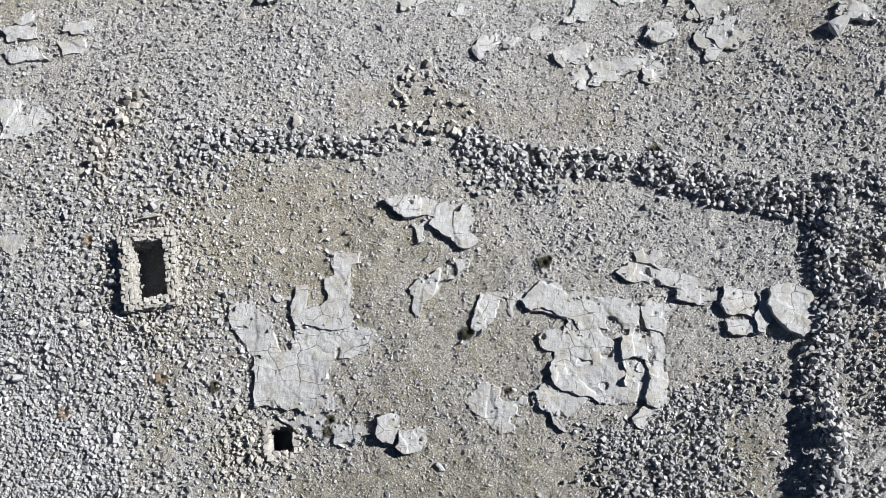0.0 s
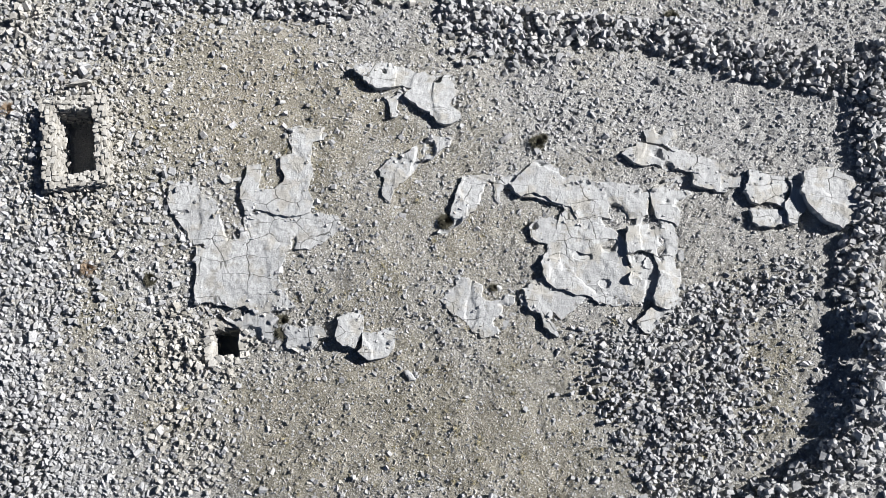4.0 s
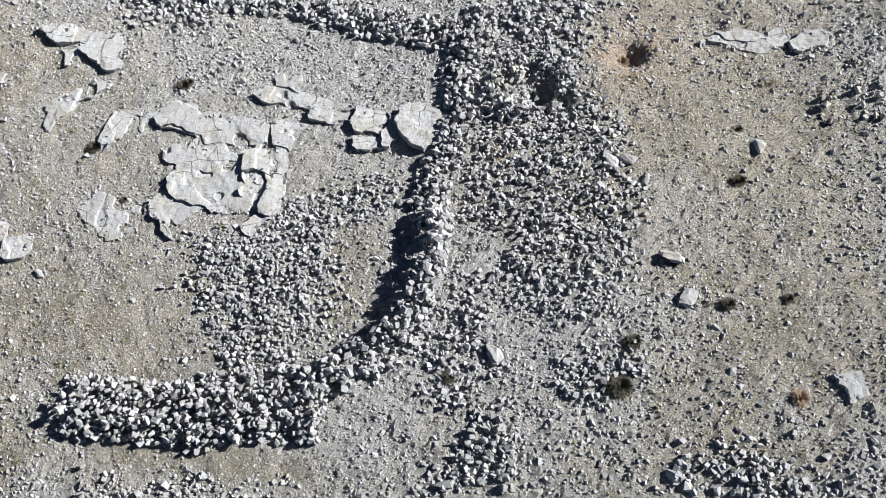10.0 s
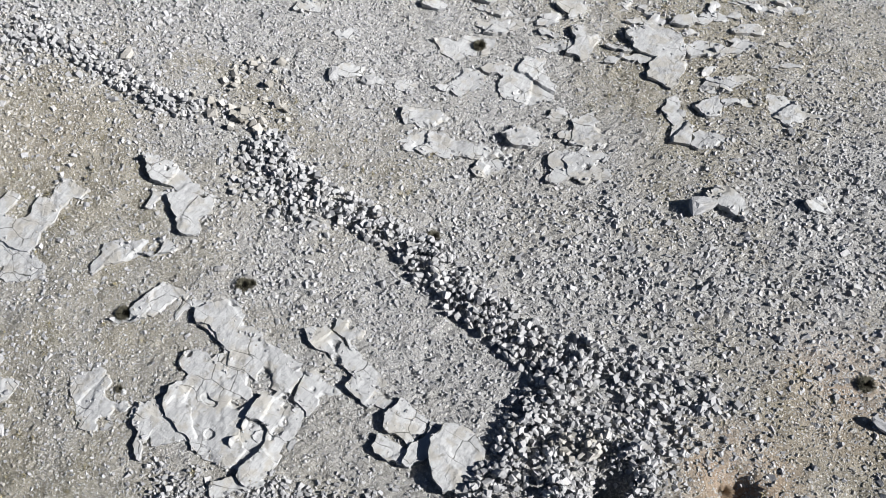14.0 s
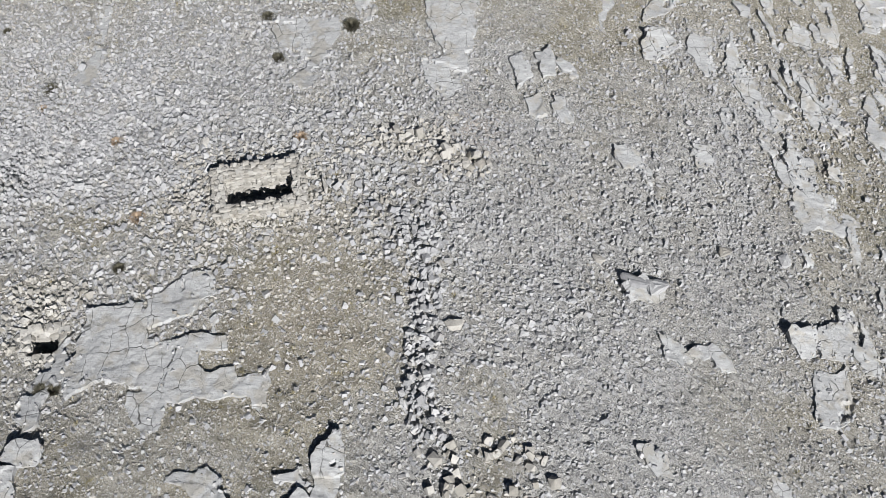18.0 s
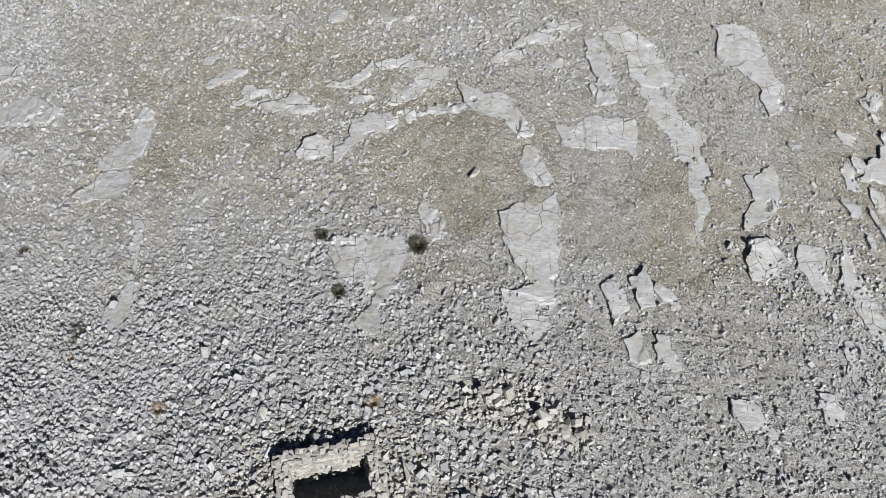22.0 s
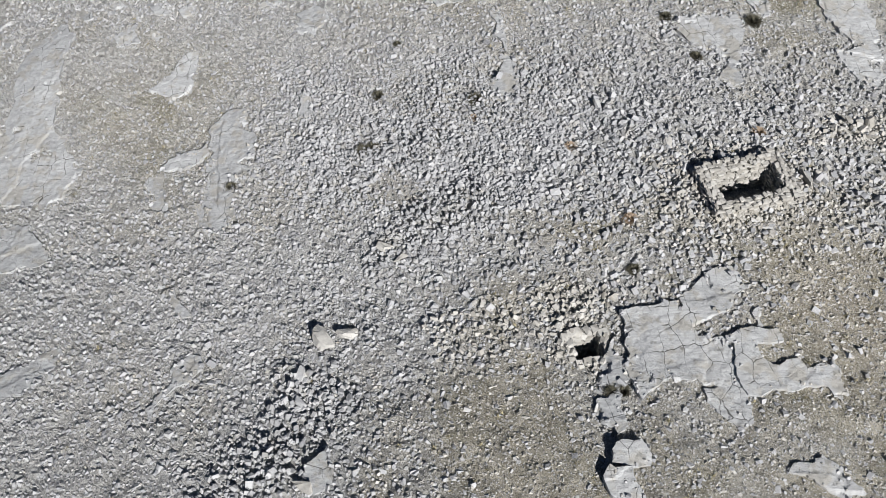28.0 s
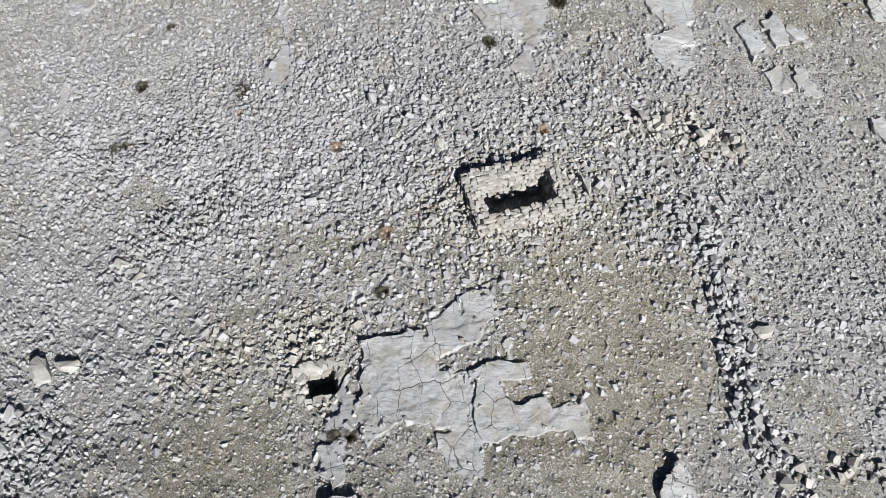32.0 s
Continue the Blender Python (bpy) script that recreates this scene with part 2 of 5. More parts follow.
def inside(px, py, outline):
    """Which of the points lie in the outline."""
    hit = np.zeros(np.shape(px), bool)
    n = len(outline)
    for k in range(n):
        (x0, y0), (x1, y1) = outline[k], outline[(k + 1) % n]
        if y0 == y1:
            continue
        over = (py > min(y0, y1)) & (py <= max(y0, y1))
        hit ^= over & (px < x0 + (py - y0) / (y1 - y0) * (x1 - x0))
    return hit


def off_line(px, py, line):
    """Distance of the points from a line of plan points."""
    far = np.full(np.shape(px), 1e9)
    for (x0, y0), (x1, y1) in zip(line, line[1:]):
        dx, dy = x1 - x0, y1 - y0
        s = np.clip(((px - x0) * dx + (py - y0) * dy) / (dx * dx + dy * dy + 1e-9), 0, 1)
        far = np.minimum(far, np.hypot(px - x0 - s * dx, py - y0 - s * dy))
    return far


def mesh_of(name, verts, faces, mat, smooth=False):
    me = bpy.data.meshes.new(name)
    verts, faces = np.asarray(verts, np.float32), np.asarray(faces, np.int32)
    n = faces.shape[1]
    me.vertices.add(len(verts))
    me.vertices.foreach_set("co", verts.ravel())
    me.loops.add(faces.size)
    me.loops.foreach_set("vertex_index", faces.ravel())
    me.polygons.add(len(faces))
    me.polygons.foreach_set("loop_start", np.arange(0, faces.size, n, dtype=np.int32))
    me.polygons.foreach_set("use_smooth", np.arange(len(faces)) < (len(faces) if smooth is True else int(smooth)))
    me.materials.append(mat)
    me.update(calc_edges=True)
    me.validate()
    return me


def hull_of(rng, extra, squash, wild, split=0):
    """An angular broken stone about one metre across: the hull of a block's shifted corners and a few more."""
    p = np.array([(a, c, e) for a in (-1, 1) for c in (-1, 1) for e in (-1, 1)], float)
    p = p * rng.uniform(1 - wild, 1.0, (8, 3)) * 0.5
    if extra:
        q = rng.normal(size=(extra, 3))
        p = np.concatenate([p, q / np.linalg.norm(q, axis=1)[:, None] * rng.uniform(0.46, 0.56, (extra, 1))])
    p *= (1.0, rng.uniform(0.6, 0.95), squash)
    bm = bmesh.new()
    for v in p:
        bm.verts.new(v)
    made = bmesh.ops.convex_hull(bm, input=bm.verts)
    bmesh.ops.delete(bm, geom=[v for v in set(made["geom_interior"] + made["geom_unused"]) if isinstance(v, bmesh.types.BMVert)], context="VERTS")
    if split:
        bmesh.ops.subdivide_edges(bm, edges=bm.edges, cuts=split, use_grid_fill=True, smooth=0.05)
        for v in bm.verts:
            v.co += Vector(rng.normal(0, 0.022, 3))
    bmesh.ops.triangulate(bm, faces=bm.faces)
    bmesh.ops.recalc_face_normals(bm, faces=bm.faces)
    bm.verts.index_update()
    v = np.array([q.co[:] for q in bm.verts])
    f = np.array([[q.index for q in t.verts] for t in bm.faces])
    bm.free()
    return v, f


def cobble_of(rng, n):
    """A small broken stone bedded in the ground: an uneven ring, sloping sides and a flat tilted top."""
    a = rng.uniform(0, 6.3) + (np.arange(n) + rng.uniform(-0.3, 0.3, n)) * 2 * np.pi / n
    r = rng.uniform(0.42, 0.6, n)
    low = np.stack([r * np.cos(a), r * np.sin(a) * rng.uniform(0.62, 1.0), np.full(n, -0.3)], -1)
    top = low * rng.uniform(0.58, 0.9, (n, 1))
    top[:, 2] = rng.uniform(0.1, 0.28) + top[:, 0] * rng.normal(0, 0.22) + top[:, 1] * rng.normal(0, 0.22)
    k = np.arange(n)
    j = (k + 1) % n
    f = np.concatenate([np.stack([k, j, n + j], -1), np.stack([k, n + j, n + k], -1), np.stack([np.full(n - 2, n), n + k[1:-1], n + k[2:]], -1)])
    return np.concatenate([low, top]), f


RNG = np.random.default_rng(7)
SMALL = [hull_of(RNG, 1, RNG.uniform(0.42, 0.7), 0.5) for _ in range(22)]
CHIPS = [cobble_of(RNG, 4 + k % 2) for k in range(40)]
LARGE = [hull_of(RNG, 3, RNG.uniform(0.45, 0.78), 0.55) for _ in range(24)]
BOULDER = [hull_of(RNG, 16, RNG.uniform(0.55, 0.8), 0.75, 1) for _ in range(9)]


def turns(rng, n, lean):
    """Rotations for n stones: any way round, leaning by up to about the given angle."""
    a, b, c = rng.uniform(0, 2 * np.pi, n), rng.normal(0, lean, n), rng.normal(0, lean, n)
    ca, sa, cb, sb, cc, sc = np.cos(a), np.sin(a), np.cos(b), np.sin(b), np.cos(c), np.sin(c)
    z, o = np.zeros(n), np.ones(n)
    rz = np.stack([ca, -sa, z, sa, ca, z, z, z, o], -1).reshape(-1, 3, 3)
    rx = np.stack([o, z, z, z, cb, -sb, z, sb, cb], -1).reshape(-1, 3, 3)
    ry = np.stack([cc, z, sc, z, o, z, -sc, z, cc], -1).reshape(-1, 3, 3)
    # laid like shingle: tops turned a little to the dip, broken edges up the slope
    d = np.abs(rng.normal(0.22, 0.18, n))
    cd, sd, ux, uy = np.cos(d), np.sin(d), 0.906, 0.423
    dip = np.stack([uy * uy + ux * ux * cd, -ux * uy * (1 - cd), ux * sd, -ux * uy * (1 - cd), ux * ux + uy * uy * cd, uy * sd, -ux * sd, -uy * sd, cd], -1).reshape(-1, 3, 3)
    return dip @ rz @ rx @ ry


def heap(name, x, y, z, size, mat, rng, lean=0.5, kinds=SMALL):
    """Many stones in one mesh: places, sizes, any turn."""
    n = len(x)
    kind, rot = rng.integers(0, len(kinds), n), turns(rng, n, lean)
    stretch = size[:, None] * rng.uniform(0.75, 1.25, (n, 3))
    verts, faces, base = [], [], 0
    for k, (v, f) in enumerate(kinds):
        own = np.nonzero(kind == k)[0]
        if not len(own):
            continue
        p = np.einsum("nij,nvj->nvi", rot[own], v[None] * stretch[own][:, None])
        p += np.stack([x[own], y[own], z[own]], -1)[:, None]
        verts.append(p.reshape(-1, 3))
        faces.append((f[None] + base + len(v) * np.arange(len(own))[:, None, None]).reshape(-1, 3))
        base += len(v) * len(own)
    return mesh_of(name, np.concatenate(verts), np.concatenate(faces), mat)


def child(name, me, parent, label="", kind=""):
    ob = new(name, me)
    ob.parent = parent
    return tagged(ob, label, kind=kind)


PIECES = {}


def piece_meshes(mat):
    if mat.name not in PIECES:
        PIECES[mat.name] = [mesh_of("stone", v, f, mat) for v, f in LARGE]
    return PIECES[mat.name]


def lay_stones(parent, x, y, z, size, mat, rng, lean=0.5, name="stone"):
    """Stones one by one, each an object of its own under its thing."""
    base = parent.matrix_world.translation if parent.parent is None else Vector((0, 0, 0))
    rot = turns(rng, len(x), lean)
    for k in range(len(x)):
        ob = new(name, piece_meshes(mat)[rng.integers(0, len(LARGE))])
        ob.parent = parent
        grow = size[k] * rng.uniform(0.8, 1.2, 3)
        m = Matrix(rot[k].tolist()).to_4x4() @ Matrix.Diagonal((*grow, 1))
        m.translation = Vector((x[k], y[k], z[k])) - parent.location
        ob.matrix_basis = m


def thing(name, x, y, label, category, group=""):
    ob = new(name)
    ob.empty_display_size = 0.3
    ob.location = (x, y, float(ground_at(x, y)))
    return tagged(ob, label, category, group)


def along(line, rng, n, width):
    """n places along a line, spread over the given width: x, y and the offset from -1 to 1."""
    line = np.array(line, float)
    seg = np.hypot(*np.diff(line, axis=0).T)
    s = rng.uniform(0, seg.sum(), n)
    k = np.minimum(np.searchsorted(np.cumsum(seg), s), len(seg) - 1)
    u = (s - (np.cumsum(seg) - seg)[k]) / seg[k]
    p, d = line[k] + u[:, None] * (line[k + 1] - line[k]), (line[k + 1] - line[k]) / seg[k][:, None]
    o = rng.uniform(-1, 1, n)
    return p[:, 0] - d[:, 1] * o * width / 2, p[:, 1] + d[:, 0] * o * width / 2, o


def length(line):
    return float(np.hypot(*np.diff(np.array(line, float), axis=0).T).sum())


def rubble_wall(name, line, width, high, label, size=(0.2, 0.42), thick=1.0, mat=None, part_mat=None, seed=1, steep=2.0, group="", top=300):
    """A tumbled drystone wall: a core of rubble with the upper stones laid one by one."""
    rng = np.random.default_rng(seed)
    mat, part_mat = mat or GREY, part_mat or GREY_PIECE
    ob = thing(name, *line[0], label, "wall", group)
    area, mean = length(line) * width, sum(size) / 2
    n = int(area / mean**2 * 1.3 * thick)
    x, y, o = along(line, rng, n, width)
    lift = high * (1 - np.abs(o) ** steep)
    z = ground_at(x, y) + lift * rng.uniform(0, 0.85, n)
    s = rng.uniform(*size, n) * 0.9
    child("rubble", heap("rubble", x - ob.location.x, y - ob.location.y, z - ob.location.z, s, mat, rng, 0.7, LARGE), ob, kind="stuff")
    n = int(min(top, area / mean**2 * 0.9 * thick))
    x, y, o = along(line, rng, n, width * 1.05)
    z = ground_at(x, y) + high * (1 - np.abs(o / 1.05) ** steep) * rng.uniform(0.75, 1.05, n) + 0.05
    lay_stones(ob, x, y, z, rng.uniform(size[0], size[1] * 1.1, n), part_mat, rng, 0.6)
    WALL_LINES.append((line, width))
    return ob


WALL_LINES = []
SLABS = []


def broken(outline, rng, rough):
    """An outline of straight fractures: every side split again and again with small sidesteps."""
    pts = [tuple(p) for p in outline]
    for _ in range(4):
        out = []
        for (x0, y0), (x1, y1) in zip(pts, pts[1:] + pts[:1]):
            out.append((x0, y0))
            far = math.hypot(x1 - x0, y1 - y0)
            if far > 0.16:
                u, k = rng.uniform(0.3, 0.7), rng.normal(0, rough)
                out.append((x0 + u * (x1 - x0) - k * (y1 - y0), y0 + u * (y1 - y0) + k * (x1 - x0)))
        pts = out
    return pts


def slab(outline, up=0.18, tilt=None, label="bare pale grey limestone slab in the stony ground", rough=0.1, cell=0.042, step=0.035, name="limestone_outcrop", group="bedrock slabs", pits=None):
    """Bedrock that stands a little out of the ground: broken outline, terraced and pitted top, steep sides towards the dip."""
    rng = np.random.default_rng(int(abs(outline[0][0] * 131 + outline[0][1] * 717)))
    hx, hy = np.mean(outline, 0)
    outline = [(x + 0.035 * (x - hx) / (math.hypot(x - hx, y - hy) + 0.1), y + 0.035 * (y - hy) / (math.hypot(x - hx, y - hy) + 0.1)) for x, y in outline]
    out = broken(outline, rng, rough)
    pits = pits or (0.74 if up <= 0.1 else 0.82)
    edge = []
    for (x0, y0), (x1, y1) in zip(out, out[1:] + out[:1]):
        m = max(1, int(math.hypot(x1 - x0, y1 - y0) / 0.05))
        edge += [(x0 + i / m * (x1 - x0), y0 + i / m * (y1 - y0)) for i in range(m)]
    edge = np.array(edge)
    lo, hi = edge.min(0) - cell, edge.max(0) + cell
    mx, my = edge.mean(0)
    dip = np.abs(edge - (mx, my)) @ (0.9, 0.44)
    reach = float(np.percentile(dip, 80)) + 0.05

    big = float(np.hypot(*(hi - lo)))
    cuts = [(rng.choice((0.0, 1.5, 3.1, 4.7)) + rng.normal(0, 0.25), rng.uniform(-0.35, 0.35) * big, rng.uniform(0.4, 1.3) * step) for _ in range(int(1 + big / 2.5))]

    def top(x, y):
        lump = vnoise(x, y, 0.8, 21) + 0.6 * vnoise(x, y, 2.1, 22)
        rise = np.clip(-((x - mx) * 0.9 + (y - my) * 0.44) / reach, -1, 1)
        z = lay(x, y) + 0.055 + 0.46 * up * np.maximum(0.45 + 0.45 * rise, 0.06)
        if tilt:
            z = z + tilt[0] * (x - mx) + tilt[1] * (y - my)
        # straight fractures: on one side of each the rock lies a little lower
        for a, off, drop in cuts:
            z = z - drop * np.clip(((x - mx) * math.cos(a) + (y - my) * math.sin(a) + 0.5 * vnoise(x, y, 1.1, 25) + 0.16 * vnoise(x, y, 4, 26) - off - 0.3) / 0.035, 0, 1)
        z = z + step * (lump - 0.8) + 0.02 * vnoise(x, y, 6, 23) + 0.02 * vnoise(x, y, 14, 24)
        z = z - np.clip(hole(x, y) / 0.03 + 0.5, 0, 1) * np.maximum(z - lay(x, y) + 0.03, 0)
        return np.maximum(z, lay(x, y) - 0.05)

    def hole(x, y):
        """Where earth and chippings lie in dips of the rock: more of them down the dip."""
        rise = np.clip(-((x - mx) * 0.9 + (y - my) * 0.44) / reach, -1, 1)
        n = 0.6 * vnoise(x, y, 0.9, 27) + 0.4 * vnoise(x, y, 2.9, 28)
        if up <= 0.2:
            rim = off_line(x, y, list(outline) + [outline[0]])
            n = n + 0.22 * np.exp(-rim / 0.14) * np.clip(0.75 - rise, 0, 1)
        return n - pits - 0.07 * rise - 0.05 * (vnoise(x, y, 9, 29) - 0.5)

    SLABS.append((out, edge.min(0), edge.max(0), top, hole))
    nx, ny = int((hi[0] - lo[0]) / cell) + 2, int((hi[1] - lo[1]) / cell) + 2
    gx, gy = np.meshgrid(lo[0] + cell * np.arange(nx), lo[1] + cell * np.arange(ny), indexing="ij")
    keep = inside(gx[:-1, :-1] + cell / 2, gy[:-1, :-1] + cell / 2, out)
    i, j = np.nonzero(keep)
    quads = np.stack([i * ny + j, (i + 1) * ny + j, (i + 1) * ny + j + 1, i * ny + j + 1], -1)
    # the rim: edges that belong to one quad only
    e = np.concatenate([quads[:, [k, (k + 1) % 4]] for k in range(4)])
    _, first, count = np.unique(np.sort(e, 1), axis=0, return_index=True, return_counts=True)
    rim = e[first[count == 1]]
    x, y = gx.ravel().copy(), gy.ravel().copy()
    on = np.unique(rim)
    d = np.hypot(x[on][:, None] - edge[None, :, 0], y[on][:, None] - edge[None, :, 1])
    best = edge[d.argmin(1)]
    move = d.min(1) < 1.3 * cell
    x[on[move]], y[on[move]] = best[move, 0], best[move, 1]
    free = np.ones(len(x), bool)
    free[on] = False
    x[free] += rng.uniform(-0.3, 0.3, free.sum()) * cell
    y[free] += rng.uniform(-0.3, 0.3, free.sum()) * cell
    z = top(x, y)
    used = np.unique(quads)
    back, under = np.full(nx * ny, -1), np.full(nx * ny, -1)
    back[used] = np.arange(len(used))
    under[on] = len(used) + np.arange(len(on))
    # the sides have corners of their own, so that the rim stays sharp
    rim_top = np.stack([x[on], y[on], z[on]], -1)
    rim_low = np.stack([x[on], y[on], lay(x[on], y[on]) - 0.3], -1)
    verts = np.concatenate([np.stack([x[used], y[used], z[used]], -1), rim_top, rim_low])
    faces = np.concatenate([back[quads], np.stack([under[rim[:, 1]], under[rim[:, 0]], under[rim[:, 0]] + len(on), under[rim[:, 1]] + len(on)], -1)])
    at = Vector((mx, my, float(lay(mx, my))))
    me = mesh_of(name, verts - np.array(at), faces, BEDROCK, True)
    me.set_sharp_from_angle(angle=radians(28))
    ob = new(name, me)
    ob.location = at
    return tagged(ob, label, "rock", group)


def boulder(x, y, size, label, turn=0.0, flat=1.0, kind=0, mat=None, name="boulder", sink=0.3, lean=(0.0, 0.0)):
    v, f = BOULDER[kind % len(BOULDER)]
    long = size if isinstance(size, tuple) else (size, size * 0.8, size * 0.62)
    me = mesh_of(name, v * np.array(long) * (1, 1, flat), f, mat or WARM_PIECE)
    ob = new(name, me)
    ob.matrix_world = pose(x, y, float(ground_at(x, y)) + long[2] * flat * (0.5 - sink), lean[0], lean[1], turn)
    return tagged(ob, label, "boulder")


def rubble_field(name, outline, per_m2, size, label, mat=None, part_mat=None, high=0.0, seed=1, top=60, group="rubble spreads", gaps=0.5):
    """A spread of broken stones: most joined, the larger ones on top laid one by one."""
    rng = np.random.default_rng(seed + 900)
    mat, part_mat = mat or GREY, part_mat or GREY_PIECE
    lo, hi = np.min(outline, 0) - 0.8, np.max(outline, 0) + 0.8
    mid = np.mean(outline, 0)
    ob = thing(name, float(mid[0]), float(mid[1]), label, "rubble", group)

    def spots(n):
        x, y = rng.uniform(lo[0], hi[0], n), rng.uniform(lo[1], hi[1], n)
        # ragged border: thinner towards the edge
        far = np.where(inside(x, y, outline), 1, -1) * off_line(x, y, list(outline) + [outline[0]])
        ok = (far + 0.9 * (vnoise(x, y, 0.9, 61) - 0.5) + rng.normal(0, 0.22, n) > 0.0) & (vnoise(x, y, 0.55, 63) + 0.5 * vnoise(x, y, 1.6, 64) > gaps) & clear_of_slabs(x, y)
        return x[ok], y[ok], np.clip(far[ok] / 1.2, 0, 1)

    n = int((hi[0] - lo[0]) * (hi[1] - lo[1]) * per_m2)
    x, y, deep = spots(n)
    s = size[0] + (size[1] - size[0]) * rng.uniform(0, 1, len(x)) ** 1.6
    hump = high * deep * (0.35 + 1.6 * vnoise(x, y, 0.9, 62) ** 1.5)
    z = ground_at(x, y) + hump * rng.uniform(0.3, 1, len(x)) + s * rng.uniform(0.0, 0.3, len(x)) + s * 0.35 * (rng.uniform(0, 1, len(x)) < 0.3)
    child("rubble", heap("rubble", x - ob.location.x, y - ob.location.y, z - ob.location.z, s, mat, rng, 0.6, LARGE if size[1] > 0.3 else SMALL), ob, kind="stuff")
    x, y, deep = spots(top * 4)
    x, y, deep = x[:top], y[:top], deep[:top]
    s = rng.uniform(size[1] * 0.6, size[1] * 1.2, len(x))
    lay_stones(ob, x, y, ground_at(x, y) + high * deep * (0.35 + 1.6 * vnoise(x, y, 0.9, 62) ** 1.5) + s * 0.2, s, part_mat, rng, 0.5)
    return ob


PITS = []


def clear_of_slabs(x, y):
    ok = np.ones(len(x), bool)
    for out, lo, hi, top, hole in SLABS:
        near = np.nonzero((x > lo[0]) & (x < hi[0]) & (y > lo[1]) & (y < hi[1]))[0]
        near = near[inside(x[near], y[near], out)]
        ok[near[hole(x[near], y[near]) < 0]] = False
    for pit in PITS:
        ok &= ~inside(x, y, pit)
    for hx, hy, r in HOLLOWS:
        ok &= np.hypot(x - hx, y - hy) > r
    return ok


HOLLOWS = [(11.8, 6.25, 0.6), (14.15, 7.85, 0.5), (-7.65, -0.8, 0.42)]


def tuft(rng, r, h, blades, wide):
    """Blades standing out from one foot into a low cushion."""
    a, e = rng.uniform(0, 2 * np.pi, blades), rng.uniform(0.1, 1.35, blades)
    d = np.stack([np.cos(a) * np.cos(e) * r, np.sin(a) * np.cos(e) * r, np.sin(e) * h], -1) * rng.uniform(0.6, 1.05, blades)[:, None]
    side = np.stack([-np.sin(a), np.cos(a), rng.uniform(-0.5, 0.5, blades)], -1) * wide
    foot = d * rng.uniform(0.1, 0.6, blades)[:, None]
    v = np.stack([foot - side, foot + side, d + side * 0.3], 1).reshape(-1, 3)
    return v, np.arange(len(v)).reshape(-1, 3)


def shrub(x, y, r, label, mat=None, h=None, seed=0, name="shrub"):
    rng = np.random.default_rng(seed + 400)
    v, f = tuft(rng, r, h or r * 0.75, 1600, 0.004 + 0.011 * r)
    ob = new(name, mesh_of(name, v, f, mat or SHRUB))
    ob.location = (x, y, float(ground_at(x, y)) - 0.02)
    return tagged(ob, label, "shrub", "cushion shrubs")


# ---- bedrock ----
BLOCK = "tilted grey limestone block lying on the ground"
CRAG = "jagged weathered limestone outcrop on the gravel slope"
RIB = "long pale limestone rib level with the gravel slope"


def west_slabs():
    slab([(-9.88, 3.34), (-9.20, 3.60), (-8.97, 3.27), (-8.49, 3.05), (-8.33, 2.63), (-7.90, 2.15), (-7.62, 2.09), (-8.47, 1.73), (-8.67, 1.89), (-8.93, 1.82), (-9.16, 2.18), (-9.58, 2.58), (-9.88, 2.99)], 0.1)
    slab([(-7.62, 2.09), (-7.58, 2.79), (-7.03, 2.94), (-5.79, 3.06), (-4.99, 3.05), (-4.78, 2.81), (-5.08, 2.43), (-5.65, 2.02), (-6.34, 1.87), (-6.43, 1.25), (-5.79, 0.46), (-6.46, 0.22), (-7.19, 0.32), (-7.90, 0.24), (-8.51, 0.17), (-8.78, 1.70), (-8.47, 1.73)], 0.26, pits=0.86)
    slab([(-7.59, 2.83), (-7.84, 3.57), (-7.76, 4.19), (-7.38, 4.31), (-7.35, 3.62), (-6.87, 3.67), (-6.66, 4.05), (-6.86, 4.58), (-6.57, 4.70), (-6.59, 5.40), (-6.92, 5.44), (-6.52, 5.57), (-5.80, 5.61), (-5.66, 5.25), (-6.06, 5.12), (-6.00, 4.48), (-5.98, 3.76), (-5.80, 3.10), (-6.85, 2.96)], 0.22)
    slab([(-7.96, 0.03), (-6.46, 0.19), (-6.06, -0.08), (-5.01, -0.06), (-4.62, -0.36), (-5.27, -0.68), (-6.33, -0.70), (-7.08, -0.44), (-7.66, -0.16)], 0.06)
    slab([(-4.52, 0.21), (-4.28, 0.39), (-3.84, 0.35), (-3.81, 0.06), (-3.90, -0.53), (-4.25, -0.49), (-4.49, -0.26)], 0.3)
    slab([(-3.81, -0.61), (-3.75, -0.10), (-3.45, -0.07), (-2.99, 0.10), (-2.90, -0.34), (-3.03, -0.61), (-3.52, -0.79)], 0.32)
    slab([(-8.46, 3.79), (-7.94, 3.96), (-7.91, 3.74), (-8.31, 3.65)], 0.1)


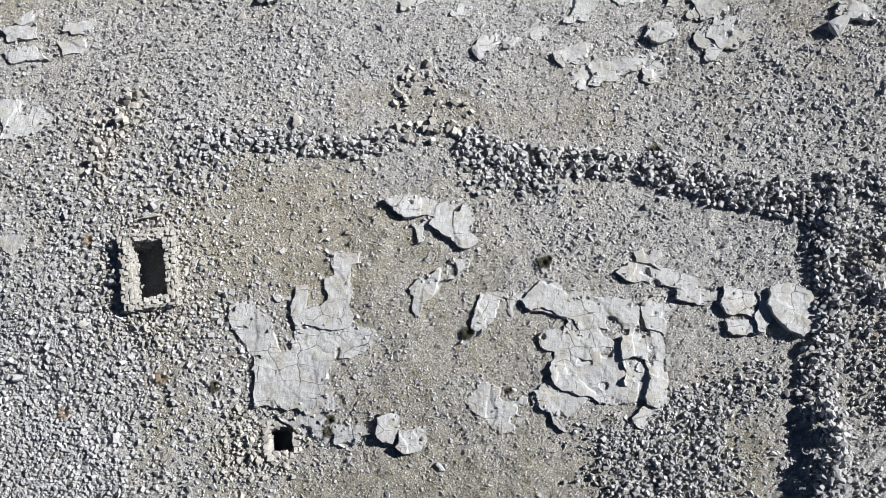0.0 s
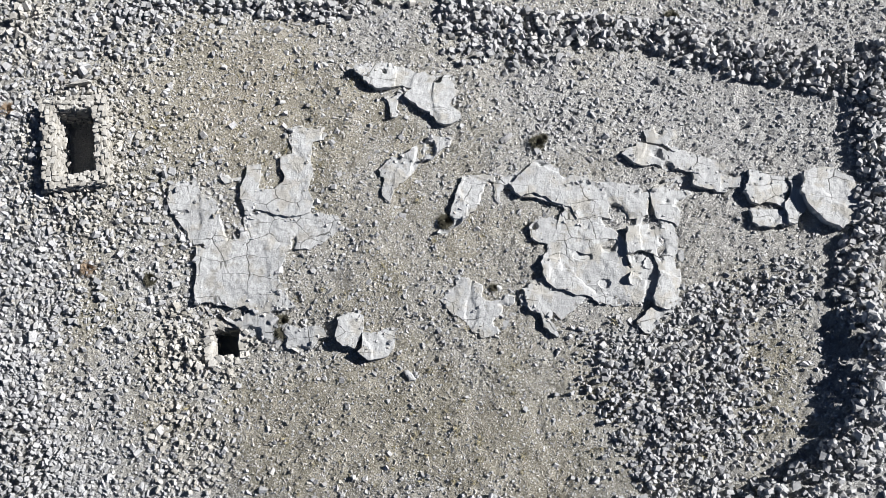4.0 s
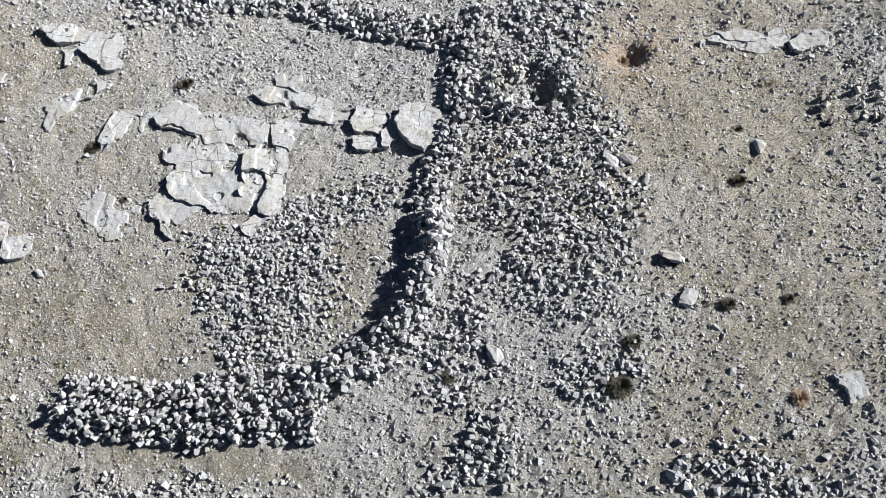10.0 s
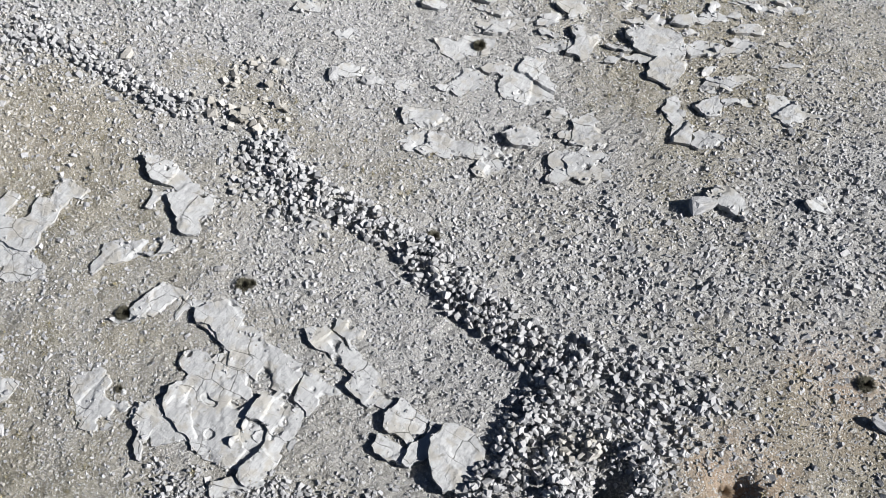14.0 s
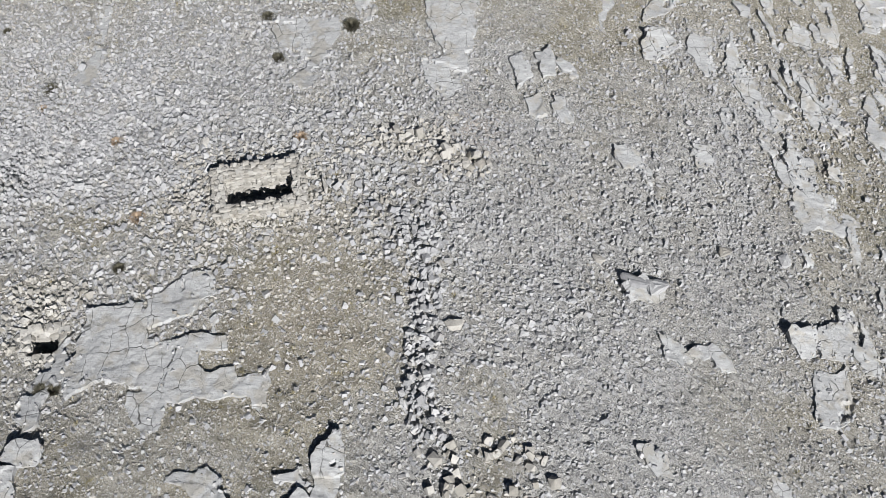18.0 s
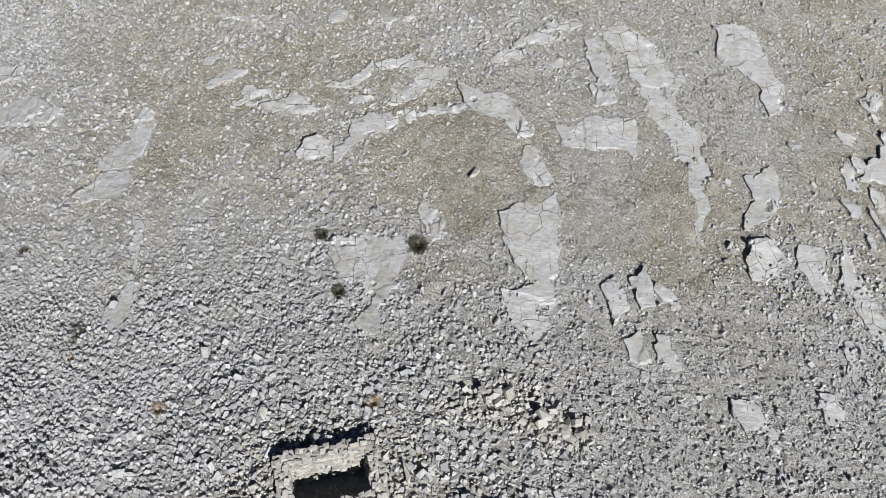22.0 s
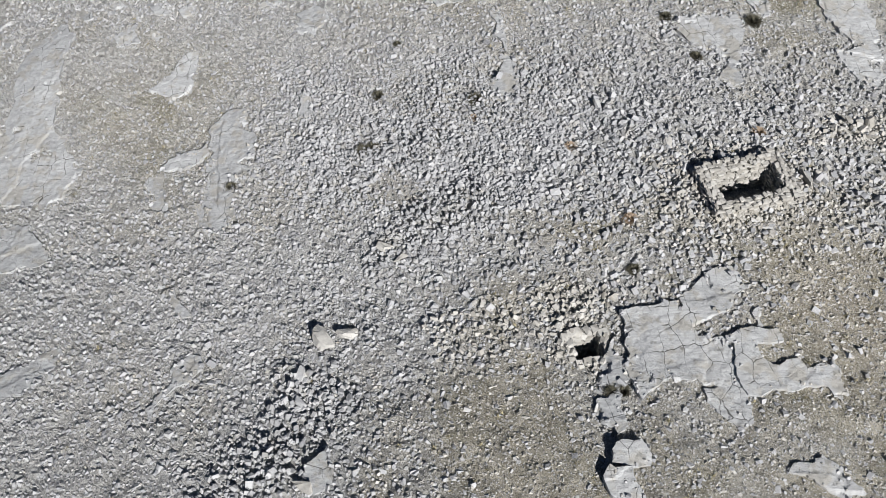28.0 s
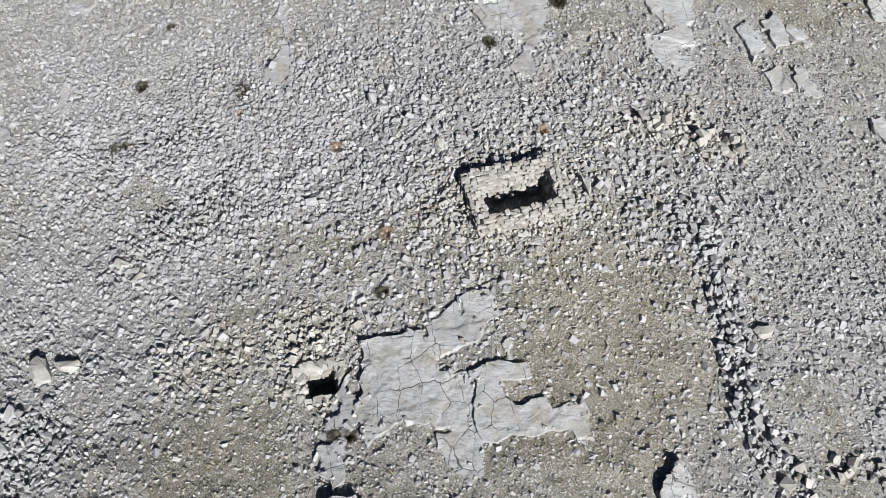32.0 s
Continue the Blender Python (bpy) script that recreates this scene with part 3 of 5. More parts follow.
def middle_slabs():
    slab([(-0.64, 4.63), (0.03, 4.91), (1.04, 5.11), (2.67, 4.84), (5.0, 5.03), (4.45, 4.33), (4.49, 2.02), (4.2, 1.41), (3.23, 1.48), (2.09, 1.52), (1.45, 0.9), (0.39, 1.09), (0.33, 1.76), (0.97, 2.0), (0.9, 2.8), (1.22, 3.92), (-0.17, 4.23)], 0.02, label="broken sheet of bare limestone between raised blocks", pits=0.66)
    slab([(-5.21, 7.57), (-4.64, 7.68), (-3.35, 7.54), (-2.27, 7.61), (-2.95, 7.29), (-3.65, 7.09), (-4.55, 7.01), (-4.83, 7.12)], 0.42, label=BLOCK)
    slab([(-3.64, 6.75), (-2.95, 7.25), (-2.27, 7.55), (-2.12, 7.08), (-2.35, 6.68), (-1.95, 6.34), (-2.19, 6.09), (-2.65, 6.18), (-3.03, 6.43)], 0.42, label=BLOCK)
    slab([(-4.29, 6.69), (-3.81, 6.89), (-3.62, 6.09), (-3.92, 6.12)], 0.15)
    slab([(-4.00, 4.52), (-3.80, 4.78), (-3.23, 5.11), (-2.58, 5.63), (-1.87, 5.60), (-2.03, 5.40), (-2.93, 4.86), (-3.07, 4.58), (-3.38, 4.19), (-3.57, 3.63), (-3.80, 3.79), (-3.79, 4.24)], 0.25)
    slab([(-2.12, 2.89), (-1.83, 3.62), (-1.67, 4.53), (-1.07, 4.68), (-0.48, 4.82), (-0.36, 4.47), (-0.56, 3.83), (-1.16, 3.83), (-1.45, 3.39), (-1.83, 2.92)], 0.1)
    slab([(-0.36, 4.47), (0.03, 4.87), (0.96, 5.05), (1.08, 4.61), (1.66, 4.76), (2.59, 4.76), (3.36, 4.66), (3.56, 3.98), (2.66, 3.75), (1.58, 3.69), (1.38, 4.02), (0.60, 4.21), (-0.18, 4.31)], 0.3)
    slab([(3.46, 4.67), (3.68, 4.87), (4.83, 4.98), (5.01, 4.82), (4.37, 4.41), (4.24, 3.77), (3.73, 3.91), (3.58, 4.25)], 0.16)
    slab([(1.50, 3.60), (2.67, 3.72), (2.87, 3.46), (2.83, 3.04), (1.48, 2.82), (1.33, 3.06), (1.68, 3.44)], 0.1)
    slab([(0.91, 2.62), (1.49, 2.78), (2.83, 2.97), (2.82, 2.19), (3.15, 1.72), (2.59, 1.41), (2.08, 1.60), (1.41, 1.70), (0.99, 1.83), (0.77, 2.32)], 0.36, step=0.06)
    slab([(0.35, 1.56), (0.94, 1.76), (1.34, 1.56), (1.41, 0.37), (1.19, 0.51), (0.90, 0.98), (0.55, 1.11)], 0.18)
    slab([(2.93, 3.57), (4.07, 3.82), (4.28, 3.02), (3.89, 2.91), (3.01, 2.85)], 0.36, step=0.12)
    slab([(2.98, 2.78), (3.63, 2.83), (3.86, 2.30), (3.70, 1.81), (3.35, 1.64), (3.13, 2.05)], 0.3, step=0.14)
    slab([(3.70, 2.86), (4.28, 2.91), (4.43, 2.02), (4.20, 1.46), (3.76, 1.75), (3.89, 2.30)], 0.24, step=0.12)
    slab([(3.42, 1.05), (3.72, 1.41), (4.36, 1.51), (3.97, 1.19), (3.76, 0.76), (3.57, 0.82)], 0.32)
    slab([(-1.79, 1.03), (-1.43, 1.66), (-0.61, 1.83), (0.18, 1.57), (0.23, 1.08), (-0.04, 0.38), (-0.60, 0.16), (-1.15, 0.60)], 0.06)
    slab([(0.35, 3.31), (0.83, 3.62), (1.43, 3.42), (1.14, 2.87), (0.46, 2.97)], 0.08)
    slab([(3.16, 6.41), (3.74, 6.68), (4.51, 6.53), (4.36, 6.10), (3.27, 6.09)], 0.12)
    slab([(2.62, 5.66), (3.02, 6.03), (4.96, 5.77), (5.46, 5.65), (5.30, 5.46), (4.57, 5.35), (4.15, 5.41), (2.97, 5.43)], 0.22)
    slab([(4.54, 5.31), (5.89, 5.39), (5.81, 5.03), (5.00, 4.89), (4.59, 4.96)], 0.24)
    slab([(5.95, 5.48), (6.92, 5.42), (6.94, 4.57), (6.31, 4.58), (5.91, 4.90)], 0.46)
    slab([(6.07, 4.39), (6.94, 4.46), (7.03, 4.07), (6.17, 4.05)], 0.42)
    slab([(7.01, 5.40), (7.33, 5.43), (7.26, 4.14), (7.06, 4.13)], 0.32)
    slab([(7.39, 5.54), (7.85, 5.71), (8.63, 5.36), (9.01, 4.79), (8.94, 4.19), (8.34, 4.06), (7.88, 4.28), (7.48, 4.68)], 0.72, label="large bare limestone boulder slab beside the rubble wall")
    slab([(-2.51, -8.81), (-1.81, -7.93), (-0.97, -8.31), (-0.49, -8.65), (-1.19, -8.97), (-2.21, -8.97)], 0.14)
    slab([(6.40, -9.44), (7.11, -9.19), (8.39, -9.39), (8.06, -9.65), (6.90, -9.82)], 0.1)


def north_slabs():
    slab([(0.64, 12.44), (1.02, 13.29), (2.00, 13.47), (3.02, 13.84), (3.72, 14.04), (4.06, 13.62), (3.25, 13.30), (2.44, 12.98), (1.42, 12.60)], 0.14, label=CRAG, step=0.08)
    slab([(-0.03, 13.67), (0.62, 14.00), (1.04, 14.58), (1.48, 14.21), (0.95, 13.37), (0.37, 13.11)], 0.12, label=CRAG, step=0.08)
    slab([(-1.05, 16.69), (-0.14, 17.61), (0.55, 17.93), (0.75, 17.27), (0.11, 16.47), (-0.52, 16.36)], 0.18, label=CRAG, step=0.08)
    slab([(1.78, 16.43), (2.06, 17.51), (2.67, 17.59), (3.37, 17.26), (3.73, 16.64), (3.03, 16.00), (2.36, 15.85)], 0.25, label=CRAG, step=0.08)
    slab([(3.11, 14.53), (3.27, 15.14), (4.05, 15.24), (4.27, 14.69), (3.71, 14.32)], 0.4, label=CRAG, step=0.08)
    slab([(5.16, 14.61), (5.51, 15.50), (6.26, 15.57), (6.75, 14.87), (6.27, 14.18), (5.67, 14.20)], 0.12, label=CRAG, step=0.08)
    slab([(4.60, 16.18), (4.84, 17.00), (5.62, 16.47), (5.76, 15.43), (5.01, 15.35)], 0.14, label=CRAG, step=0.08)
    slab([(2.42, 19.71), (2.60, 20.39), (3.49, 19.31), (3.45, 18.62), (2.90, 18.61)], 0.4, label=CRAG, step=0.08)
    slab([(4.06, 20.51), (4.59, 21.34), (5.54, 21.50), (6.48, 19.99), (6.49, 19.04), (5.65, 19.10), (5.43, 20.05), (4.63, 20.00)], 0.4, label=CRAG, step=0.08)
    slab([(6.62, 18.53), (6.74, 19.26), (7.85, 17.80), (8.08, 17.13), (7.54, 16.95), (7.12, 17.76)], 0.4, label=CRAG, step=0.08)
    slab([(9.40, 15.55), (9.76, 16.12), (10.39, 15.90), (10.68, 15.27), (10.10, 15.39)], 0.4, label=CRAG, step=0.08)
    slab([(11.86, 16.68), (12.13, 17.18), (12.41, 16.68), (12.10, 16.52)], 0.5, label=CRAG, step=0.08)
    slab([(-1.39, 19.09), (-0.93, 19.74), (-0.13, 19.97), (-0.51, 19.22)], 0.25, label=CRAG, step=0.08)
    slab([(1.37, 20.50), (1.97, 21.26), (2.36, 20.72), (2.11, 20.12)], 0.25, label=CRAG, step=0.08)
    slab([(-2.89, 13.58), (-2.57, 14.16), (-2.24, 14.08), (-2.60, 13.54)], 0.2, label=CRAG, step=0.08)
    slab([(9.11, 20.41), (9.71, 20.64), (10.69, 19.42), (10.18, 19.40), (9.44, 19.79)], 0.25, label=CRAG, step=0.08)
    slab([(0.35, 15.37), (0.89, 16.39), (1.46, 16.12), (1.06, 15.09)], 0.1, label=CRAG, step=0.08)
    slab([(7.49, 18.68), (7.87, 19.63), (8.29, 18.92), (7.98, 18.50)], 0.2, label=CRAG, step=0.08)
    slab([(-19.30, 9.40), (-17.91, 9.64), (-17.21, 9.34), (-18.08, 8.65), (-19.07, 8.44)], 0.1)
    slab([(-17.92, 12.35), (-16.32, 12.74), (-16.12, 12.30), (-17.61, 11.92)], 0.1)
    slab([(-19.79, 11.81), (-18.72, 12.15), (-18.07, 11.64), (-19.37, 11.39)], 0.1)
    slab([(16.38, 9.01), (17.05, 9.18), (18.38, 9.34), (18.48, 8.88), (17.58, 8.71), (16.89, 8.70)], 0.1, label=CRAG)


def far_slabs():
    slab([(-23.38, -20.90), (-24.25, -19.91), (-23.31, -19.07), (-20.31, -18.98), (-18.09, -18.20), (-16.19, -17.48), (-14.65, -17.52), (-14.93, -18.60), (-15.42, -20.63), (-17.84, -21.10), (-20.16, -20.78)], 0.09, label="broad pale limestone sheet level with the gravel slope")
    slab([(-17.76, -12.98), (-18.59, -12.36), (-18.62, -11.75), (-17.19, -11.19), (-16.14, -11.18), (-14.96, -11.71), (-13.01, -11.83), (-13.06, -12.30), (-15.35, -12.64), (-16.40, -12.69)], 0.12, label="broad pale limestone sheet level with the gravel slope")
    slab([(-16.11, -14.44), (-17.10, -12.99), (-16.76, -12.84), (-15.94, -14.11)], 0.2, label=RIB)
    slab([(-15.89, -14.80), (-15.83, -14.29), (-13.96, -13.77), (-14.29, -14.40)], 0.06, label=RIB)
    slab([(-19.93, -15.68), (-20.67, -14.84), (-21.47, -14.52), (-21.69, -13.90), (-19.76, -13.97), (-19.28, -14.53)], 0.08, label=RIB)
    slab([(-23.16, -10.27), (-23.50, -9.64), (-22.60, -9.05), (-21.80, -9.53), (-21.72, -10.58)], 0.08, label=RIB)
    slab([(-18.77, -9.82), (-18.96, -9.49), (-17.80, -9.33), (-17.81, -9.75)], 0.3, label=RIB)
    slab([(-7.74, -18.51), (-8.06, -17.90), (-8.15, -16.86), (-8.67, -15.96), (-8.06, -15.97), (-7.15, -16.74), (-7.33, -18.37)], 0.14, label=RIB)
    slab([(-7.44, -12.50), (-8.21, -11.98), (-8.09, -11.63), (-7.21, -11.89), (-6.48, -12.63), (-5.93, -12.68), (-6.40, -12.85)], 0.14, label=RIB)
    slab([(-14.07, -20.22), (-14.05, -18.57), (-12.42, -17.53), (-12.13, -18.81), (-12.85, -20.24)], 0.05, label=RIB)
    slab([(-3.94, -8.17), (-4.43, -7.93), (-4.66, -7.58), (-3.71, -7.44), (-3.44, -7.85)], 0.36, label=RIB)
    slab([(-23.00, -17.52), (-23.53, -16.72), (-22.54, -16.32), (-22.33, -17.16)], 0.06, label=RIB)
    slab([(-10.60, -13.25), (-10.80, -12.93), (-9.67, -12.22), (-9.69, -12.48)], 0.06, label=RIB)
    slab([(-30.58, 12.22), (-30.51, 13.02), (-29.74, 13.79), (-28.53, 14.02), (-28.60, 14.71), (-26.37, 14.45), (-26.16, 14.81), (-25.84, 15.35), (-24.38, 15.22), (-22.74, 14.99), (-21.18, 14.68), (-21.37, 14.43), (-22.91, 14.38), (-24.29, 14.39), (-25.70, 13.94), (-26.65, 13.43), (-27.92, 13.11), (-29.23, 12.77), (-29.86, 12.00)], 0.08, label="broad pale limestone sheet level with the gravel slope")
    slab([(-27.57, 6.94), (-27.33, 7.91), (-26.84, 8.69), (-26.09, 9.09), (-25.36, 9.47), (-23.93, 9.85), (-23.02, 10.18), (-22.39, 9.51), (-23.43, 9.41), (-24.12, 8.95), (-25.09, 9.02), (-26.05, 8.34), (-26.40, 7.39)], 0.1, label="broad pale limestone sheet level with the gravel slope")
    slab([(-22.01, 8.39), (-22.38, 8.99), (-22.30, 9.51), (-22.90, 10.18), (-21.24, 10.12), (-19.97, 10.08), (-17.97, 9.96), (-17.75, 9.57), (-18.30, 9.16), (-19.09, 9.06), (-19.50, 9.22), (-20.10, 8.87), (-20.92, 8.51)], 0.14, label="broad pale limestone sheet level with the gravel slope")
    slab([(-20.52, 3.17), (-20.86, 4.07), (-20.88, 4.75), (-21.00, 5.43), (-20.15, 5.59), (-19.29, 5.42), (-18.37, 5.44), (-17.45, 4.98), (-17.21, 4.05), (-17.60, 3.92), (-18.43, 4.62), (-19.26, 4.35), (-19.87, 3.51)], 0.06, label="broad pale limestone sheet level with the gravel slope")
    slab([(-26.79, -3.76), (-25.70, -3.39), (-24.42, -3.46), (-23.96, -4.02), (-24.03, -4.92), (-24.99, -4.30), (-26.02, -4.07)], 0.08, label=RIB)
    slab([(-23.87, -3.80), (-23.31, -3.46), (-22.62, -3.85), (-22.53, -4.97), (-22.84, -5.36), (-23.72, -4.74)], 0.1, label=RIB)
    slab([(-19.54, -2.81), (-19.32, -2.40), (-18.38, -2.23), (-17.50, -2.50), (-16.92, -2.50), (-17.52, -3.19), (-18.31, -3.08), (-19.12, -2.69)], 0.07, label=RIB)
    slab([(-20.63, -3.02), (-21.88, -3.18), (-21.75, -2.83), (-20.39, -2.58), (-19.64, -2.57)], 0.05, label=RIB)
    slab([(-24.22, 1.81), (-24.83, 2.00), (-25.00, 2.44), (-24.70, 2.86), (-24.09, 2.94), (-24.14, 2.38)], 0.42, label="rounded pale limestone block on the slope")
    slab([(-26.55, 0.18), (-27.18, 1.35), (-27.16, 2.14), (-26.71, 2.01), (-26.22, 0.73)], 0.14, label=RIB)
    slab([(-27.43, 2.20), (-27.68, 3.25), (-28.68, 3.92), (-27.94, 4.00), (-27.54, 3.46)], 0.12, label=RIB)
    slab([(-26.61, 4.14), (-27.14, 5.05), (-28.22, 5.93), (-28.37, 6.70), (-27.82, 6.54), (-27.01, 5.64), (-26.48, 4.92)], 0.1, label=RIB)
    slab([(-25.83, 3.47), (-26.09, 4.57), (-26.02, 5.34), (-25.46, 5.01), (-25.20, 3.92), (-23.96, 3.14), (-24.21, 3.02), (-25.20, 3.45)], 0.12, label=RIB)
    slab([(-25.78, 10.21), (-26.13, 11.71), (-26.09, 12.83), (-24.13, 12.66), (-24.83, 12.41), (-24.86, 11.31), (-25.05, 10.40)], 0.06, label=RIB)
    slab([(-21.32, 15.99), (-21.52, 16.80), (-21.01, 17.00), (-20.35, 16.74), (-20.06, 15.93), (-20.67, 15.83)], 0.32, label=RIB)
    slab([(-21.50, 17.59), (-21.38, 18.37), (-19.54, 18.42), (-18.96, 18.58), (-16.88, 18.38), (-17.03, 18.16), (-18.91, 18.15), (-19.86, 17.79), (-20.63, 17.38)], 0.05, label="broad pale limestone sheet level with the gravel slope")
    slab([(-19.71, 12.21), (-20.17, 12.73), (-18.87, 12.91), (-18.74, 12.49)], 0.12, label=RIB)
    slab([(-17.81, 12.85), (-17.84, 13.17), (-16.76, 13.46), (-16.71, 12.94)], 0.07, label=RIB)
    slab([(-19.62, 13.00), (-18.88, 13.65), (-18.70, 13.39), (-19.37, 12.92)], 0.12, label=RIB)
    slab([(-24.02, 16.20), (-24.61, 17.19), (-23.92, 17.29), (-22.24, 16.45), (-21.96, 15.97), (-23.13, 16.46)], 0.06, label=RIB)
    slab([(-15.89, 14.74), (-15.86, 15.28), (-15.19, 15.51), (-15.15, 15.05)], 0.16, label=RIB)
    slab([(-16.31, 17.23), (-16.27, 17.71), (-15.69, 17.92), (-15.65, 17.60)], 0.22, label=RIB)
    slab([(-22.71, 6.15), (-23.06, 6.30), (-21.49, 6.76), (-21.05, 6.71), (-20.82, 6.30)], 0.05, label=RIB)
    slab([(-30.95, 15.99), (-31.09, 17.13), (-30.04, 17.63), (-27.18, 18.08), (-26.84, 17.46), (-28.83, 16.70), (-29.29, 16.05)], 0.08, label=RIB)
    slab([(-29.81, 11.30), (-29.72, 11.90), (-28.37, 12.15), (-26.81, 12.30), (-26.62, 11.44), (-28.07, 11.76)], 0.06, label=RIB)
    slab([(-21.27, 17.82), (-21.44, 18.20), (-20.42, 18.21), (-19.17, 18.54), (-16.71, 18.40), (-17.68, 18.29), (-19.12, 18.19)], 0.06, label=RIB)
    slab([(-20.30, 18.91), (-20.48, 19.37), (-19.75, 19.56), (-17.58, 20.35), (-17.33, 19.97), (-18.64, 19.27)], 0.12, label=RIB)
    slab([(-16.02, 20.31), (-16.34, 21.18), (-15.04, 21.15), (-14.14, 22.29), (-13.11, 22.25), (-12.83, 21.41), (-13.60, 20.92), (-13.19, 20.38), (-14.20, 20.21)], 0.1, label="broad pale limestone sheet level with the gravel slope")
    slab([(-16.35, 21.52), (-16.08, 21.98), (-15.53, 22.05), (-15.80, 21.60)], 0.24, label=RIB)
    slab([(-15.79, 14.79), (-15.77, 15.42), (-14.90, 15.86), (-13.35, 16.10), (-13.25, 15.94), (-14.52, 15.69), (-15.02, 15.32), (-14.98, 15.01)], 0.09, label=RIB)
    slab([(-16.08, 17.21), (-15.97, 17.85), (-15.59, 17.81), (-15.26, 17.39)], 0.22, label=RIB)
    slab([(-24.33, 19.85), (-25.38, 20.73), (-25.60, 21.95), (-23.79, 21.71), (-24.41, 21.01)], 0.14, label=RIB)
    slab([(-25.21, 23.88), (-26.19, 24.86), (-24.78, 25.42), (-22.95, 24.87), (-23.04, 24.11)], 0.05, label=RIB)
    slab([(-20.23, 21.23), (-20.10, 21.75), (-18.24, 22.00), (-17.36, 21.51), (-18.52, 21.17)], 0.08, label=RIB)
    slab([(-29.69, -13.50), (-29.96, -13.21), (-29.53, -12.07), (-28.19, -11.91), (-27.35, -12.52), (-26.84, -13.18), (-25.01, -13.08), (-25.95, -13.41), (-26.90, -13.53), (-28.09, -13.02)], 0.14, label="broad pale limestone sheet level with the gravel slope", pits=0.7)
    slab([(-29.55, -10.58), (-29.41, -9.09), (-28.77, -9.10), (-28.47, -10.05), (-28.87, -10.46)], 0.1, label=RIB)
    slab([(-27.38, -9.21), (-27.85, -8.42), (-27.01, -7.02), (-26.49, -6.53), (-26.23, -7.76), (-26.40, -9.70), (-26.81, -10.31)], 0.1, label="broad pale limestone sheet level with the gravel slope")
    slab([(-24.49, -9.47), (-25.00, -9.14), (-25.26, -8.45), (-25.00, -8.21), (-24.34, -8.52), (-24.00, -8.98)], 0.22, label=RIB)
    slab([(-10.49, 14.72), (-10.93, 15.35), (-10.56, 15.95), (-10.08, 15.70), (-10.07, 14.94)], 0.42, label=RIB)
    slab([(-9.72, 19.41), (-9.82, 20.12), (-8.96, 20.03), (-8.81, 19.60), (-9.20, 19.39)], 0.55, label=RIB)
    slab([(-9.84, 20.25), (-10.15, 21.11), (-9.48, 21.23), (-9.01, 20.92), (-8.90, 20.17)], 0.18, label=RIB)
    slab([(-8.45, 19.92), (-8.75, 20.88), (-7.62, 20.83), (-6.77, 20.25), (-6.70, 19.74)], 0.1, label=RIB)
    slab([(-9.03, 15.66), (-8.77, 16.24), (-7.97, 16.34), (-8.38, 15.78)], 0.15, label=RIB)
    slab([(-8.46, 16.37), (-8.89, 17.13), (-7.91, 18.37), (-7.83, 17.78)], 0.12, label=RIB)
    slab([(18.55, 8.76), (18.98, 9.18), (19.43, 9.27), (19.86, 8.77), (19.84, 8.30), (19.31, 8.54), (18.71, 8.49)], 0.14, label=RIB)
    slab([(16.21, 8.69), (16.98, 8.98), (18.46, 8.95), (18.41, 8.56), (17.01, 8.54)], 0.06, label=RIB)
    slab([(19.59, -1.81), (20.19, -1.65), (20.49, -2.27), (19.96, -2.48)], 0.1, label=RIB)


west_slabs()
middle_slabs()
north_slabs()
far_slabs()


def ledges(outline, n, turn, label, seed, long=(0.5, 2.0), broad=(0.12, 0.6), tall=(0.02, 0.13)):
    """Small ribs of bedrock that stand in rows along the dip."""
    rng = np.random.default_rng(seed)
    lo, hi = np.min(outline, 0), np.max(outline, 0)
    done = 0
    while done < n:
        x, y = rng.uniform(lo[0], hi[0]), rng.uniform(lo[1], hi[1])
        if not inside(np.array([x]), np.array([y]), outline)[0]:
            continue
        a, l, w = radians(turn + rng.normal(0, 12)), rng.uniform(*long), rng.uniform(*broad)
        c, s = math.cos(a), math.sin(a)
        shape = [(-0.5, -0.2), (-0.25, -0.5), (0.2, -0.45), (0.5, 0.1), (0.15, 0.5), (-0.3, 0.35)]
        slab([(x + c * u * l - s * v * w, y + s * u * l + c * v * w) for u, v in shape], rng.uniform(*tall), label=label, step=0.06, rough=0.14, cell=0.09, group="bedrock ledges")
        done += 1


ledges([(-27.66, 19.65), (-29.40, 27.20), (-8.94, 23.09), (-8.69, 21.26), (-13.33, 20.08), (-19.43, 18.45)], 90, 12, "narrow weathered limestone rib in brown earth", 5)
ledges([(-8.15, 15.03), (5.77, 30.12), (12.04, 17.36), (8.62, 15.40), (6.63, 14.21), (2.54, 11.61), (-0.83, 13.51)], 40, 30, CRAG, 16, (0.5, 1.9), (0.2, 0.8), (0.05, 0.2))
ledges([(-4.92, 18.40), (5.77, 30.12), (11.10, 19.22), (5.22, 17.63), (0.39, 18.13)], 40, 30, "narrow weathered limestone rib in brown earth", 6)
ledges([(-31.25, -3.20), (-30.85, 11.41), (-26.24, 9.04), (-25.63, 4.27), (-26.65, -1.41)], 22, 100, "thin limestone rib level with the slope", 7)
ledges([(-28.36, -24.25), (-24.15, -10.96), (-19.11, -12.12), (-19.99, -21.43)], 14, 60, "thin limestone rib level with the slope", 8)


